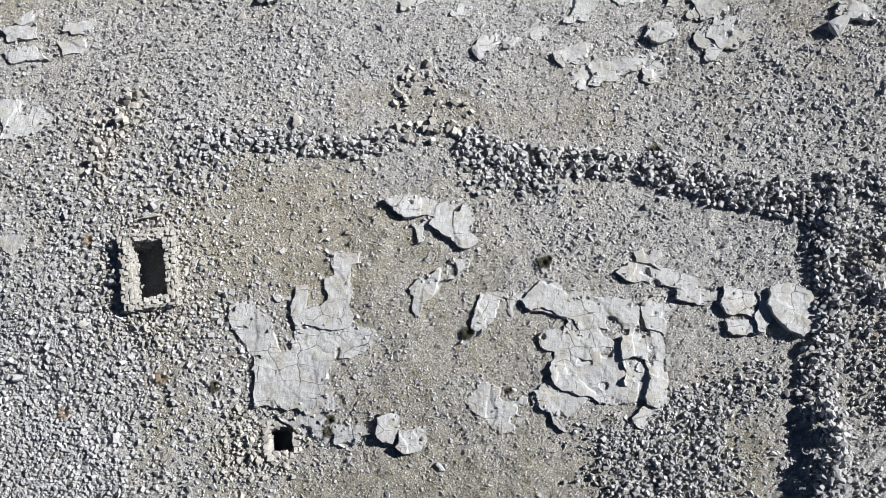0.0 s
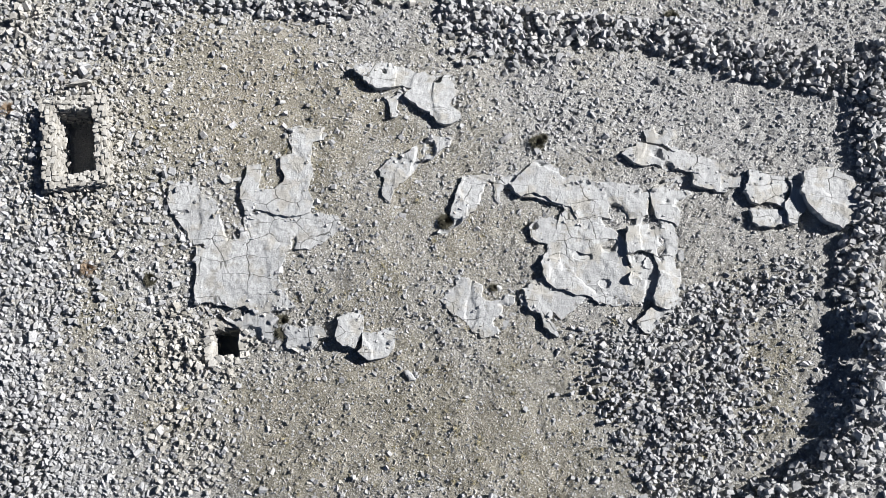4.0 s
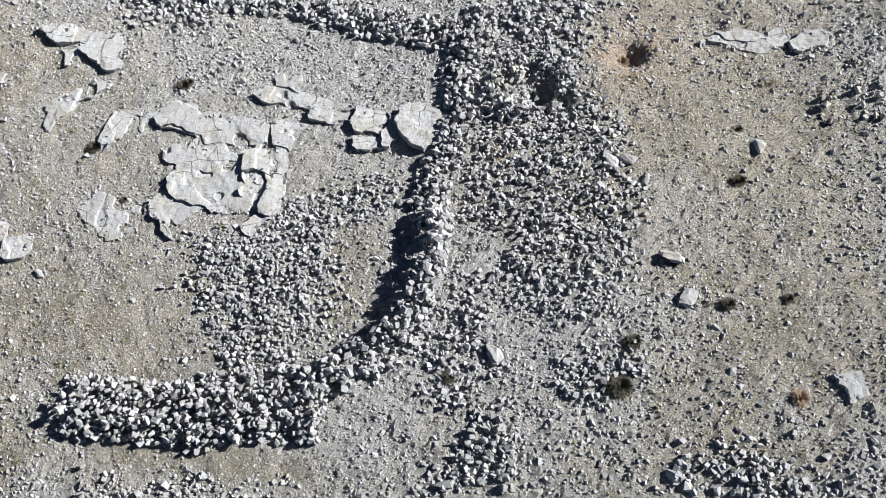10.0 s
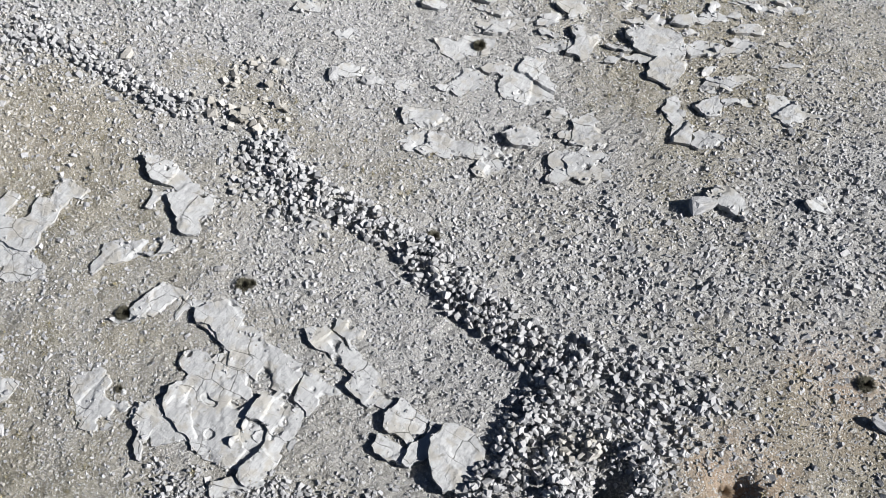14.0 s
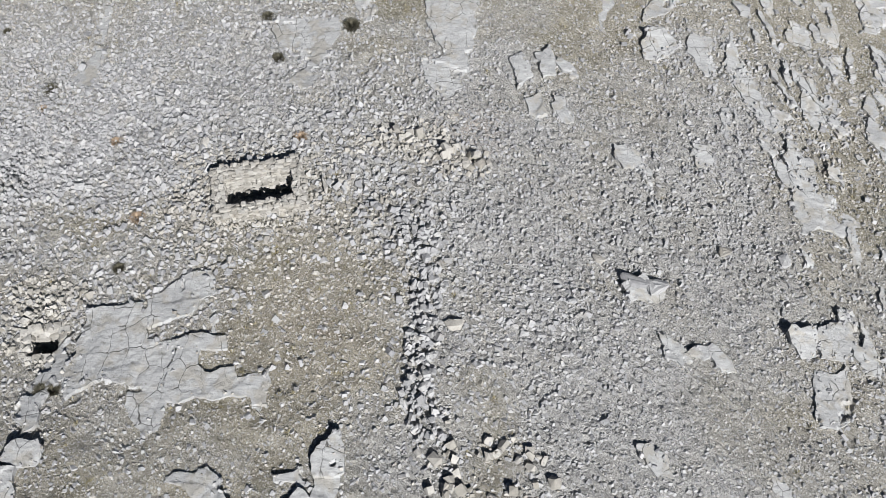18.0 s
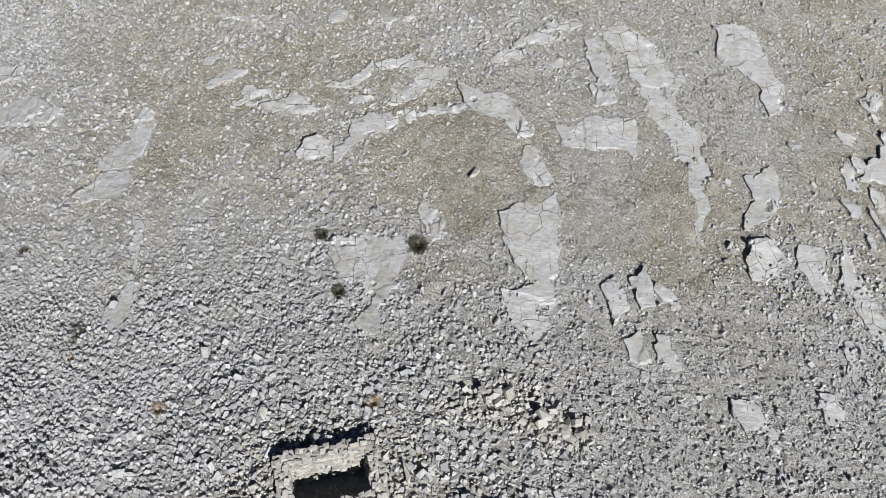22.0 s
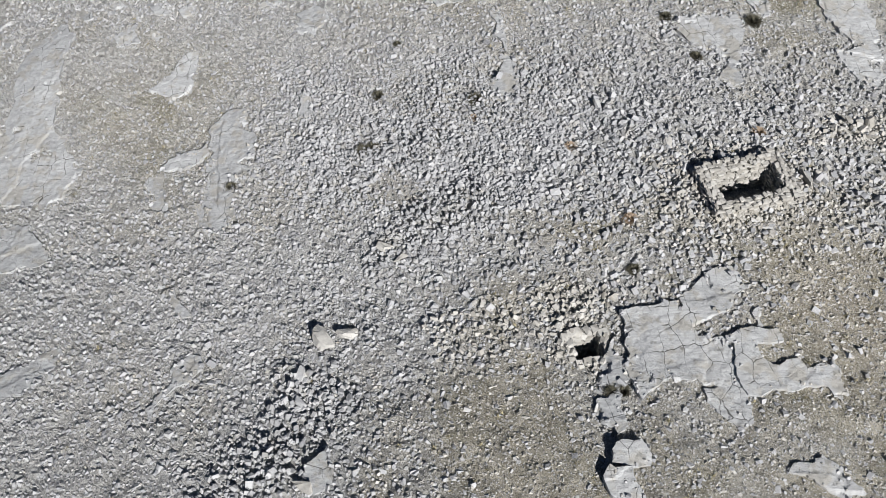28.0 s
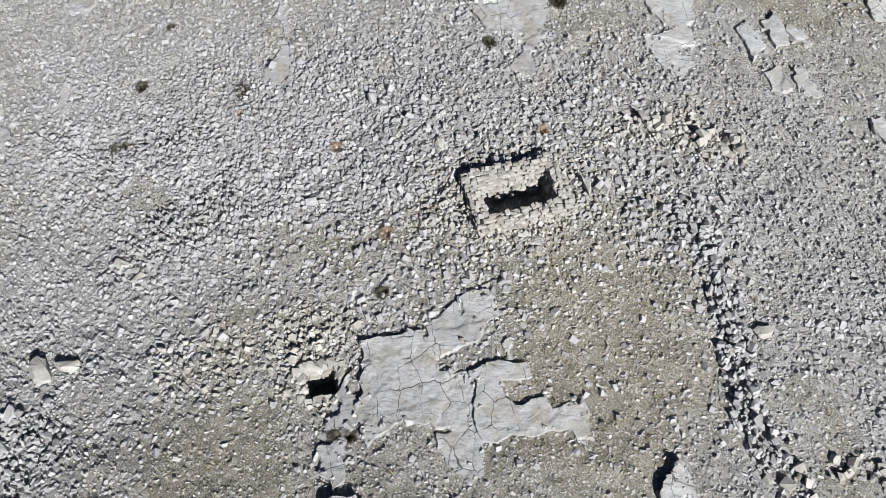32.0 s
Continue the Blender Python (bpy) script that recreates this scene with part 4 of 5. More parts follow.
# ---- the stone-lined grave ----
def grave():
    """An open burial chamber: drystone walls round a sunken floor, the rim standing clear of the rubble."""
    cx, cy, turn, w, l = -12.72, 4.22, 15.0, 1.12, 1.95
    c, s = math.cos(radians(turn)), math.sin(radians(turn))
    put = lambda u, v: (cx + c * u - s * v, cy + s * u + c * v)
    rim, floor = float(lay(cx, cy)) + 0.45, float(lay(cx, cy)) - 0.8
    ob = thing("stone_grave", cx, cy, "open stone-lined grave with pale drystone walls and dark sunken floor", "grave")
    rng = np.random.default_rng(77)
    PITS.append([put(u, v) for u, v in ((-w / 2 - 0.3, -l / 2 - 0.3), (w / 2 + 0.3, -l / 2 - 0.3), (w / 2 + 0.3, l / 2 + 0.3), (-w / 2 - 0.3, l / 2 + 0.3))])
    # floor of earth
    gx, gy = np.meshgrid(np.linspace(-w / 2 - 0.5, w / 2 + 0.5, 16), np.linspace(-l / 2 - 0.5, l / 2 + 0.5, 26), indexing="ij")
    fx, fy = cx + c * gx - s * gy, cy + s * gx + c * gy
    fz = floor + 0.12 * vnoise(fx, fy, 3, 71) + 0.25 * np.clip(-gy / l, 0, 1)
    n = np.arange(15 * 25)
    q = n // 25 * 26 + n % 25
    me = mesh_of("floor_earth", np.stack([fx - cx, fy - cy, fz - ob.location.z], -1).reshape(-1, 3), np.stack([q, q + 26, q + 27, q + 1], -1), GROUND, True)
    child("grave_floor", me, ob, "sunken floor of earth and dry grass")
    rot_base = Matrix.Rotation(radians(turn), 4, "Z")

    def course(u0, v0, u1, v1, z, deep, high, long):
        d = math.hypot(u1 - u0, v1 - v0)
        at = 0.0
        while at < d - 0.05:
            step = min(rng.uniform(*long), d - at)
            m = (at + step / 2) / d
            x, y = put(u0 + m * (u1 - u0), v0 + m * (v1 - v0))
            a = math.atan2(v1 - v0, u1 - u0)
            o = new("stone", piece_meshes(WARM_PIECE)[rng.integers(0, len(LARGE))])
            o.parent = ob
            mm = rot_base @ Matrix.Rotation(a + rng.normal(0, 0.12), 4, "Z") @ pose(0, 0, 0, rng.normal(0, 5), rng.normal(0, 5), 0) @ Matrix.Diagonal((step * rng.uniform(1.2, 1.45), deep * rng.uniform(1.3, 1.6), high * rng.uniform(1.5, 1.9), 1))
            mm.translation = Vector((x + rng.normal(0, 0.03), y + rng.normal(0, 0.03), z + rng.normal(0, 0.03))) - ob.location
            o.matrix_basis = mm
            at += step

    sides = [(-1, -1, -1, 1), (1, -1, 1, 1), (-1, -1, 1, -1), (-1, 1, 1, 1)]
    z, k = floor + 0.06, 0
    while z < rim:
        for ax, ay, bx, by in sides:
            for ring, deep in ((0.08, 0.14), (0.2, 0.13), (0.32, 0.13)):
                if ring > 0.2 and z < rim - 0.45:
                    continue
                hx, hy = w / 2 + ring, l / 2 + ring
                lean = -0.05 * (rim - z)
                if ax == bx:
                    course((hx + lean) * ax, -hy, (hx + lean) * ax, hy, z, deep, 0.1, (0.09, 0.21))
                else:
                    course(-hx, (hy + lean) * ay, hx, (hy + lean) * ay, z, deep, 0.1, (0.09, 0.21))
        z += 0.1
    WALL_LINES.append(([put(0, -l / 2), put(0, l / 2)], w + 1.2))
    # the slab set on edge beyond the far end
    x, y = put(0.05, l / 2 + 0.92)
    stone = boulder(x, y, (0.78, 0.2, 0.55), "pale stone slab set on edge beside the grave", turn + 4, kind=1, name="upright_slab", sink=0.25)


def cellar_hole():
    """A square opening between stacked slabs, black inside."""
    cx, cy, turn = -7.59, -0.78, 10.0
    ob = thing("stone_opening", cx, cy, "small square opening between stacked pale slabs, dark inside", "opening")
    rng = np.random.default_rng(78)
    c, s = math.cos(radians(turn)), math.sin(radians(turn))
    put = lambda u, v: (cx + c * u - s * v, cy + s * u + c * v)
    h = 0.37
    PITS.append([put(u, v) for u, v in ((-h - 0.1, -h - 0.1), (h + 0.1, -h - 0.1), (h + 0.1, h + 0.1), (-h - 0.1, h + 0.1))])
    z0 = float(lay(cx, cy))
    for level in range(9):
        z = z0 - 0.02 - 0.15 * level
        for side in range(4):
            a = side * math.pi / 2
            for along_it in (-0.36, -0.12, 0.12, 0.36):
                u, v = h + rng.uniform(0.1, 0.16), along_it + rng.normal(0, 0.03)
                x, y = put(math.cos(a) * u - math.sin(a) * v, math.sin(a) * u + math.cos(a) * v)
                o = new("stone", piece_meshes(WARM_PIECE)[rng.integers(0, len(LARGE))])
                o.parent = ob
                m = pose(0, 0, 0, rng.normal(0, 6), rng.normal(0, 6), turn + math.degrees(a) + rng.normal(0, 10)) @ Matrix.Diagonal((rng.uniform(0.24, 0.4), rng.uniform(0.28, 0.42), 0.28, 1))
                m.translation = Vector((x, y, z)) - ob.location
                o.matrix_basis = m
    v, f = BOULDER[0]
    child("hole_floor", mesh_of("hole_floor", v * (1.6, 1.6, 0.2) + (0, 0, -1.35), f, GREY), ob)


grave()
cellar_hole()

# ---- walls of the enclosure ----
LOW = "low tumbled drystone wall of grey limestone rubble"
BROAD = "broad collapsed drystone wall of grey limestone rubble"
rubble_wall("rubble_ridge", [(-12.40, 8.71), (-11.08, 9.23), (-8.68, 9.34), (-6.67, 9.27), (-5.15, 9.71)], 0.85, 0.15, LOW, size=(0.11, 0.24), seed=1, group="enclosure walls")
rubble_wall("rubble_ridge", [(-2.83, 10.03), (-1.22, 9.53), (-0.07, 9.49), (1.83, 9.48), (3.52, 9.40)], 1.05, 0.18, BROAD, size=(0.1, 0.23), seed=2, group="enclosure walls")
rubble_wall("rubble_ridge", [(3.52, 9.40), (5.35, 8.90), (7.12, 8.76), (8.66, 8.44), (9.66, 8.24)], 1.35, 0.24, BROAD, size=(0.1, 0.23), seed=12, group="enclosure walls")
rubble_wall("rubble_ridge", [(9.41, 9.47), (9.11, 7.84), (8.97, 6.74), (9.30, 5.70), (9.12, 4.47), (8.81, 3.46), (8.77, 2.12), (9.11, 1.50)], 1.1, 0.26, BROAD, size=(0.1, 0.23), seed=3, group="enclosure walls")
rubble_wall("drystone_wall", [(9.11, 2.05), (9.20, 1.50), (9.21, 0.69), (9.18, -0.18), (9.06, -0.87)], 0.75, 0.64, "upright drystone wall stub of grey limestone", size=(0.1, 0.24), seed=4, steep=6, thick=1.8, group="enclosure walls")
rubble_wall("rubble_ridge", [(9.06, -1.03), (8.46, -2.08), (7.78, -2.63), (7.10, -3.18), (6.39, -3.57)], 1.15, 0.55, "curved tumbled drystone wall of grey limestone rubble", size=(0.1, 0.24), seed=5, steep=4, group="enclosure walls")
rubble_wall("rubble_ridge", [(7.11, -3.96), (5.38, -4.08), (4.02, -4.47), (3.24, -4.64)], 2.0, 0.5, "broad heap of grey limestone rubble from a fallen wall", size=(0.1, 0.23), seed=6, group="enclosure walls")
rubble_wall("rubble_ridge", [(3.24, -4.64), (1.42, -4.71), (-0.44, -4.84)], 1.7, 0.45, "broad heap of grey limestone rubble from a fallen wall", size=(0.1, 0.23), seed=16, group="enclosure walls")
rubble_wall("rubble_ridge", [(-15.58, 7.54), (-15.21, 8.96), (-14.70, 10.34), (-14.34, 10.84)], 0.8, 0.25, "line of large pale limestone blocks from a fallen wall", size=(0.22, 0.5), mat=WARM, part_mat=WARM_PIECE, thick=0.5, seed=7, group="enclosure walls")
rubble_wall("stone_row", [(19.58, 7.50), (19.59, 5.97)], 0.24, 0.08, "row of upright stones, foundation of a lost hut", size=(0.1, 0.23), thick=0.5, mat=WARM, part_mat=WARM_PIECE, seed=8, group="hut foundations")
rubble_wall("stone_row", [(19.59, 5.97), (20.30, 6.15)], 0.24, 0.08, "row of upright stones, foundation of a lost hut", size=(0.1, 0.23), thick=0.5, mat=WARM, part_mat=WARM_PIECE, seed=9, group="hut foundations")
rubble_wall("stone_row", [(20.49, 7.50), (20.55, 6.13)], 0.24, 0.08, "row of upright stones, foundation of a lost hut", size=(0.1, 0.23), thick=0.5, mat=WARM, part_mat=WARM_PIECE, seed=10, group="hut foundations")
rubble_wall("stone_row", [(21.01, 7.43), (21.01, 6.16)], 0.24, 0.08, "row of upright stones, foundation of a lost hut", size=(0.1, 0.23), thick=0.5, mat=WARM, part_mat=WARM_PIECE, seed=11, group="hut foundations")
RING = "ring of heaped limestone round a small collapsed pit"
rubble_wall("stone_ring", [(9.94, 6.28), (10.31, 5.62), (11.14, 5.56), (11.93, 6.01), (12.25, 6.41), (12.12, 7.11), (11.56, 7.54)], 0.6, 0.5, RING, size=(0.1, 0.23), seed=13)
rubble_wall("stone_ring", [(10.00, 6.39), (10.41, 6.92), (10.95, 7.18)], 0.7, 0.35, RING, size=(0.1, 0.23), mat=WARM, part_mat=WARM_PIECE, seed=14)

# ---- spreads of rubble ----
COARSE = "spread of coarse grey limestone rubble"
rubble_field("rubble_spread", [(2.15, 0.32), (3.44, 0.77), (5.10, 1.89), (6.49, 2.81), (7.57, 3.70), (7.90, 2.47), (6.70, 1.43), (6.35, 0.18), (6.31, -1.15), (5.92, -3.06), (4.16, -3.58), (3.45, -2.22), (2.14, -0.90)], 95, (0.07, 0.17), COARSE, seed=1, high=0.08, top=140, gaps=0.2)
rubble_field("rubble_spread", [(8.89, 7.37), (10.02, 8.31), (12.45, 8.62), (12.74, 7.06), (14.38, 4.88), (14.67, 2.16), (14.08, -0.56), (13.38, -1.12), (11.67, -0.59), (10.60, 0.55), (9.80, 1.79), (9.80, 4.37)], 62, (0.08, 0.18), COARSE, seed=2, high=0.12, top=160, gaps=0.5)
rubble_field("rubble_spread", [(13.31, -1.94), (14.61, -1.83), (16.07, -2.94), (15.98, -3.70), (14.60, -3.69), (13.28, -3.21)], 70, (0.08, 0.19), COARSE, seed=3, high=0.12, top=60)
rubble_field("rubble_spread", [(16.78, -3.62), (18.61, -4.02), (18.89, -5.79), (17.91, -6.31), (17.35, -4.86)], 75, (0.08, 0.2), COARSE, seed=4, high=0.15, top=60)
rubble_field("rubble_spread", [(1.06, -6.76), (5.75, -6.07), (7.66, -6.62), (8.59, -8.02), (10.27, -8.69), (12.71, -8.08), (13.33, -8.85), (11.24, -9.71), (9.29, -9.99), (7.59, -9.34), (4.05, -9.21), (1.01, -8.36)], 58, (0.07, 0.20), COARSE, seed=5, high=0.1, top=120)
rubble_field("rubble_spread", [(9.86, -3.23), (11.98, -3.34), (12.61, -5.09), (10.80, -5.58)], 70, (0.08, 0.2), COARSE, seed=6, high=0.1, top=50)
rubble_field("rubble_spread", [(9.7, 0.2), (11.4, -0.7), (11.6, -2.6), (10.2, -3.1), (9.3, -2.2)], 55, (0.07, 0.18), COARSE, seed=21, high=0.08, top=40, gaps=0.4)
rubble_field("rubble_spread", [(14.90, -3.96), (16.26, -3.97), (16.30, -4.83), (15.37, -4.93)], 60, (0.08, 0.24), COARSE, seed=7, high=0.12, top=30)
rubble_field("rubble_spread", [(-8.24, -7.43), (-5.98, -7.52), (-5.34, -8.78), (-3.50, -8.90), (-2.56, -10.08), (-3.46, -10.84), (-4.57, -10.66), (-5.17, -9.59), (-7.53, -9.04)], 34, (0.08, 0.2), COARSE, seed=8, high=0.08, top=50)
rubble_field("rubble_spread", [(-9.53, -1.73), (-8.44, -1.77), (-7.41, -3.08), (-7.47, -4.64), (-8.85, -5.13)], 44, (0.07, 0.19), "spread of pale limestone rubble", mat=WARM, part_mat=WARM_PIECE, seed=9, top=30, gaps=0.3)
rubble_field("rubble_spread", [(-14.75, -5.89), (-15.23, -4.44), (-15.82, -2.63), (-15.16, -0.70), (-13.46, -0.66), (-12.56, -2.23), (-11.88, -3.60), (-11.26, -5.12), (-10.60, -6.28), (-9.88, -7.09), (-9.14, -7.71), (-9.42, -8.41), (-11.04, -7.85), (-12.57, -6.54)], 80, (0.07, 0.18), "bank of pale and grey limestone rubble below the grave", seed=10, high=0.14, top=120)
rubble_field("rubble_spread", [(-5.03, -9.93), (-5.87, -8.67), (-7.60, -8.55), (-7.70, -7.60), (-6.46, -6.87), (-5.03, -7.37), (-3.72, -8.12), (-3.64, -9.55)], 34, (0.08, 0.2), COARSE, seed=11, high=0.09, top=60)
rubble_field("rubble_spread", [(-16.38, 9.97), (-14.64, 10.58), (-13.41, 9.15), (-12.22, 8.83), (-12.33, 7.33), (-13.17, 6.10), (-14.32, 5.88), (-15.74, 7.21)], 62, (0.07, 0.19), "spread of pale limestone rubble", mat=WARM, part_mat=WARM_PIECE, seed=12, high=0.1, top=80)
rubble_field("rubble_spread", [(-13.86, 1.59), (-14.46, 3.00), (-14.50, 5.66), (-13.76, 6.54), (-11.86, 6.35), (-11.13, 5.25), (-11.00, 2.91), (-11.99, 1.29)], 85, (0.06, 0.16), "apron of pale broken limestone round the grave", mat=WARM, part_mat=WARM_PIECE, seed=13, high=0.12, top=110, gaps=0.3)
rubble_field("rubble_spread", [(-9.38, -1.72), (-9.44, -0.42), (-8.61, -0.09), (-8.19, -0.92), (-7.22, -0.45), (-6.30, -0.53), (-6.96, -1.39), (-8.25, -1.92)], 70, (0.06, 0.18), "stacked pale limestone round the dark opening", mat=WARM, part_mat=WARM_PIECE, seed=14, high=0.12, top=60, gaps=0.15)
rubble_field("rubble_spread", [(9.84, 10.01), (10.93, 10.17), (12.50, 9.73), (12.84, 8.16), (11.86, 7.43), (10.34, 8.19), (9.29, 8.81)], 40, (0.08, 0.22), COARSE, seed=15, high=0.1, top=60)
rubble_field("rubble_spread", [(-3.39, 8.77), (-2.98, 10.19), (-1.08, 10.04), (1.54, 9.73), (1.10, 8.20), (-0.94, 8.22)], 52, (0.08, 0.22), COARSE, seed=16, high=0.1, top=50)
rubble_field("rubble_spread", [(-5.89, 10.29), (-5.33, 12.27), (-3.74, 12.21), (-2.46, 11.43), (-3.11, 10.39), (-4.57, 9.26)], 10, (0.08, 0.3), "scatter of large pale limestone blocks", mat=WARM, part_mat=WARM_PIECE, seed=17, top=30)
rubble_field("rubble_spread", [(-16.60, -11.60), (-17.72, -7.53), (-16.61, -4.45), (-15.66, -1.56), (-14.19, -0.77), (-14.44, -4.09), (-14.10, -6.24), (-14.32, -8.83)], 80, (0.07, 0.17), COARSE, seed=19, high=0.12, top=60)
rubble_field("rubble_spread", [(-20.63, -11.25), (-19.51, -5.22), (-19.41, 0.94), (-16.82, 2.28), (-14.57, 1.19), (-16.00, -1.51), (-17.11, -10.14)], 75, (0.06, 0.14), COARSE, seed=20, high=0.08, top=80)
rubble_field("rubble_spread", [(-17.32, -10.21), (-16.44, -5.44), (-16.19, -1.54), (-14.39, 1.20), (-12.55, 1.65), (-11.82, -0.33), (-13.39, -3.00), (-13.55, -5.61), (-13.08, -8.82)], 80, (0.07, 0.17), COARSE, seed=18, high=0.1, top=90)


# ---- ground ----
def earth_at(x, y):
    """How much bare earth shows: 1 on the brown patches, 0 on grey chippings."""
    e = 0.14 + 0.5 * (vnoise(x, y, 0.25, 31) - 0.5) + 0.5 * (vnoise(x, y, 1.1, 32) - 0.5)
    e = e + 0.32 * np.clip((-19.5 - x + 2.5 * (vnoise(x, y, 0.3, 36) - 0.5)) / 3.5, 0, 1) * np.clip((y + 14) / 8, 0, 1)
    for hx, hy, rx, ry, up in EARTH:
        e = e + up * np.exp(-(((x - hx) / rx) ** 2 + ((y - hy) / ry) ** 2))
    return np.clip(e, 0, 1)


EARTH = [(-8.20, 6.32, 4.5, 2.6, 0.5), (-3.07, 2.19, 4.5, 3.0, 0.6), (-1.26, -2.36, 4.5, 2.2, 0.7), (-3.88, -3.57, 2.4, 2.6, 0.5), (-2.58, -6.18, 2.6, 0.6, 0.6), (6.85, -0.41, 1.0, 1.8, 0.6),
         (-1.87, -6.44, 0.9, 2.0, 0.6), (4.14, -5.78, 4.5, 0.5, 0.6), (12.40, -4.88, 3.2, 1.8, 0.4), (-11.65, 0.21, 0.8, 2.0, 0.5),
         (-4.14, 11.11, 5.0, 0.9, 0.5), (18.65, 2.46, 4.2, 7.5, 0.8), (15.74, 6.25, 3.5, 3.0, 0.5), (15.71, 10.71, 4.0, 1.6, 0.45),
         (-8.99, 6.20, 2.4, 3.0, 0.4), (-20.11, 22.22, 14.0, 3.6, 0.7), (-22.79, 13.91, 4.0, 2.2, 0.5), (-24.37, 6.46, 3.5, 2.5, 0.5),
         (-27.08, -4.06, 4.0, 2.6, 0.35), (-30.14, 0.52, 4.0, 6.0, 0.35), (-24.69, 6.09, 2.0, 2.6, 0.35), (-18.99, -15.25, 4.0, 3.0, 0.3),
         (-5.06, -3.29, 2.0, 1.8, 0.5), (-6.82, 5.56, 3.0, 1.6, 0.4), (-9.12, -2.85, 1.2, 2.0, 0.4), (7.77, 21.47, 3.0, 6.0, 0.5), (1.5, 23.0, 9.0, 4.5, 0.45)]
CLAY = [(13.97, 8.10, 1.3, 1.0), (15.04, 11.62, 1.6, 0.6), (10.54, 4.36, 0.8, 0.5), (-16.06, 10.34, 0.9, 0.4), (-8.20, 6.32, 2.0, 0.08)]
VIEW = [(-35, -8), (-33, -25), (-6, -18), (2, -14.5), (16, -11), (22, -5), (22, 12), (18, 22), (7, 31), (-14, 32), (-34, 27.5)]


def ground():
    def steps(lo, hi, d):
        inner = np.arange(lo, hi, d)
        grow = np.cumsum(d * 1.35 ** np.arange(1, 24))
        return np.concatenate([lo - grow[::-1], inner, inner[-1] + grow])

    gx, gy = np.meshgrid(steps(-35.5, 22.5, 0.125), steps(-25.5, 32.5, 0.125), indexing="ij")
    x, y = gx.ravel(), gy.ravel()
    earth = earth_at(x, y)
    z = ground_at(x, y)
    # chippings too small to lie as stones of their own: a sharp broken skin, finer on the earth
    rng = np.random.default_rng(11)
    lump = rng.normal(0, 1, len(x)) * (0.5 + vnoise(x, y, 0.5, 33)) * (1 - 0.75 * earth) * (0.024 + 0.016 * np.clip((-11 - x) / 4, 0, 1))
    z = z + np.clip(lump, -0.07, 0.11)
    near_by = (x > -35) & (x < 22) & (y > -25) & (y < 32)
    x, y = x + near_by * rng.uniform(-0.03, 0.03, len(x)), y + near_by * rng.uniform(-0.03, 0.03, len(x))
    for out, lo, hi, top, hole in SLABS:
        near = np.nonzero((x > lo[0]) & (x < hi[0]) & (y > lo[1]) & (y < hi[1]))[0]
        near = near[inside(x[near], y[near], out)]
        near = near[hole(x[near], y[near]) < 0]
        z[near] = np.minimum(z[near], top(x[near], y[near]) - 0.04)
    nx, ny = gx.shape
    i, j = np.meshgrid(np.arange(nx - 1), np.arange(ny - 1), indexing="ij")
    i, j = i.ravel(), j.ravel()
    quads = np.stack([i * ny + j, (i + 1) * ny + j, (i + 1) * ny + j + 1, i * ny + j + 1], -1)
    for pit in PITS:
        quads = quads[~inside(x[quads].mean(1), y[quads].mean(1), pit)]
    me = mesh_of("ground", np.stack([x, y, z], -1), quads, GROUND)
    me.attributes.new("earth", "FLOAT", "POINT").data.foreach_set("value", earth.astype(np.float32))
    clay = np.zeros(len(x))
    for hx, hy, r, much in CLAY:
        clay = np.maximum(clay, much * np.exp(-((x - hx) ** 2 + (y - hy) ** 2) / r**2) * (0.4 + 0.9 * vnoise(x, y, 1.7, 34)))
    me.attributes.new("clay", "FLOAT", "POINT").data.foreach_set("value", np.clip(clay, 0, 1).astype(np.float32))
    tagged(new("ground", me), "stony hillside of brown earth and grey limestone chippings", "ground", kind="structure")


ground()


# ---- loose stones ----
def scree(name, per_m2, size, mat, label, weight, seed, on_rock=0.12, kinds=SMALL, lean=0.75):
    rng = np.random.default_rng(seed)
    lo, hi = np.min(VIEW, 0), np.max(VIEW, 0)
    # packed side by side: one stone to a cell, shifted about in it
    wide = per_m2**-0.5
    x, y = np.meshgrid(np.arange(lo[0], hi[0], wide), np.arange(lo[1], hi[1], wide))
    n = x.size
    x, y = x.ravel() + rng.uniform(-0.5, 0.5, n) * wide, y.ravel() + rng.uniform(-0.5, 0.5, n) * wide
    ok = inside(x, y, VIEW) & (rng.uniform(0, 1, n) < weight(x, y))
    for pit in PITS:
        ok &= ~inside(x, y, pit)
    x, y = x[ok], y[ok]
    z, keep = ground_at(x, y), np.ones(len(x), bool)
    lot = rng.uniform(0, 1, len(x)) * 0.8 + 0.9 * (1 - vnoise(x, y, 1.3, 44)) ** 2
    for out, a, b, top, hole in SLABS:
        near = np.nonzero((x > a[0]) & (x < b[0]) & (y > a[1]) & (y < b[1]))[0]
        near = near[inside(x[near], y[near], out)]
        near = near[hole(x[near], y[near]) < 0]
        if not len(near):
            continue
        rim = off_line(x[near], y[near], list(out) + [out[0]])
        z[near] = top(x[near], y[near])
        keep[near] = lot[near] < on_rock + 0.75 * np.exp(-rim / 0.16)
    x, y, z = x[keep], y[keep], z[keep]
    s = (rng.uniform(0, 1, len(x)) ** 2.3 * (size[1] - size[0]) + size[0]) * (0.7 + 0.6 * vnoise(x, y, 0.22, 45) + 0.45 * np.exp(-(((x + 14) / 5) ** 2 + ((y - 1) / 8) ** 2)))
    z = z + s * rng.uniform(-0.1, 0.06 + 0.42 * np.clip((-8 - x) / 4, 0, 1) * np.clip((x + 24) / 6, 0.3, 1))
    tagged(new(name, heap(name, x, y, z, s, mat, rng, lean, kinds)), label, "stones", kind="stuff")


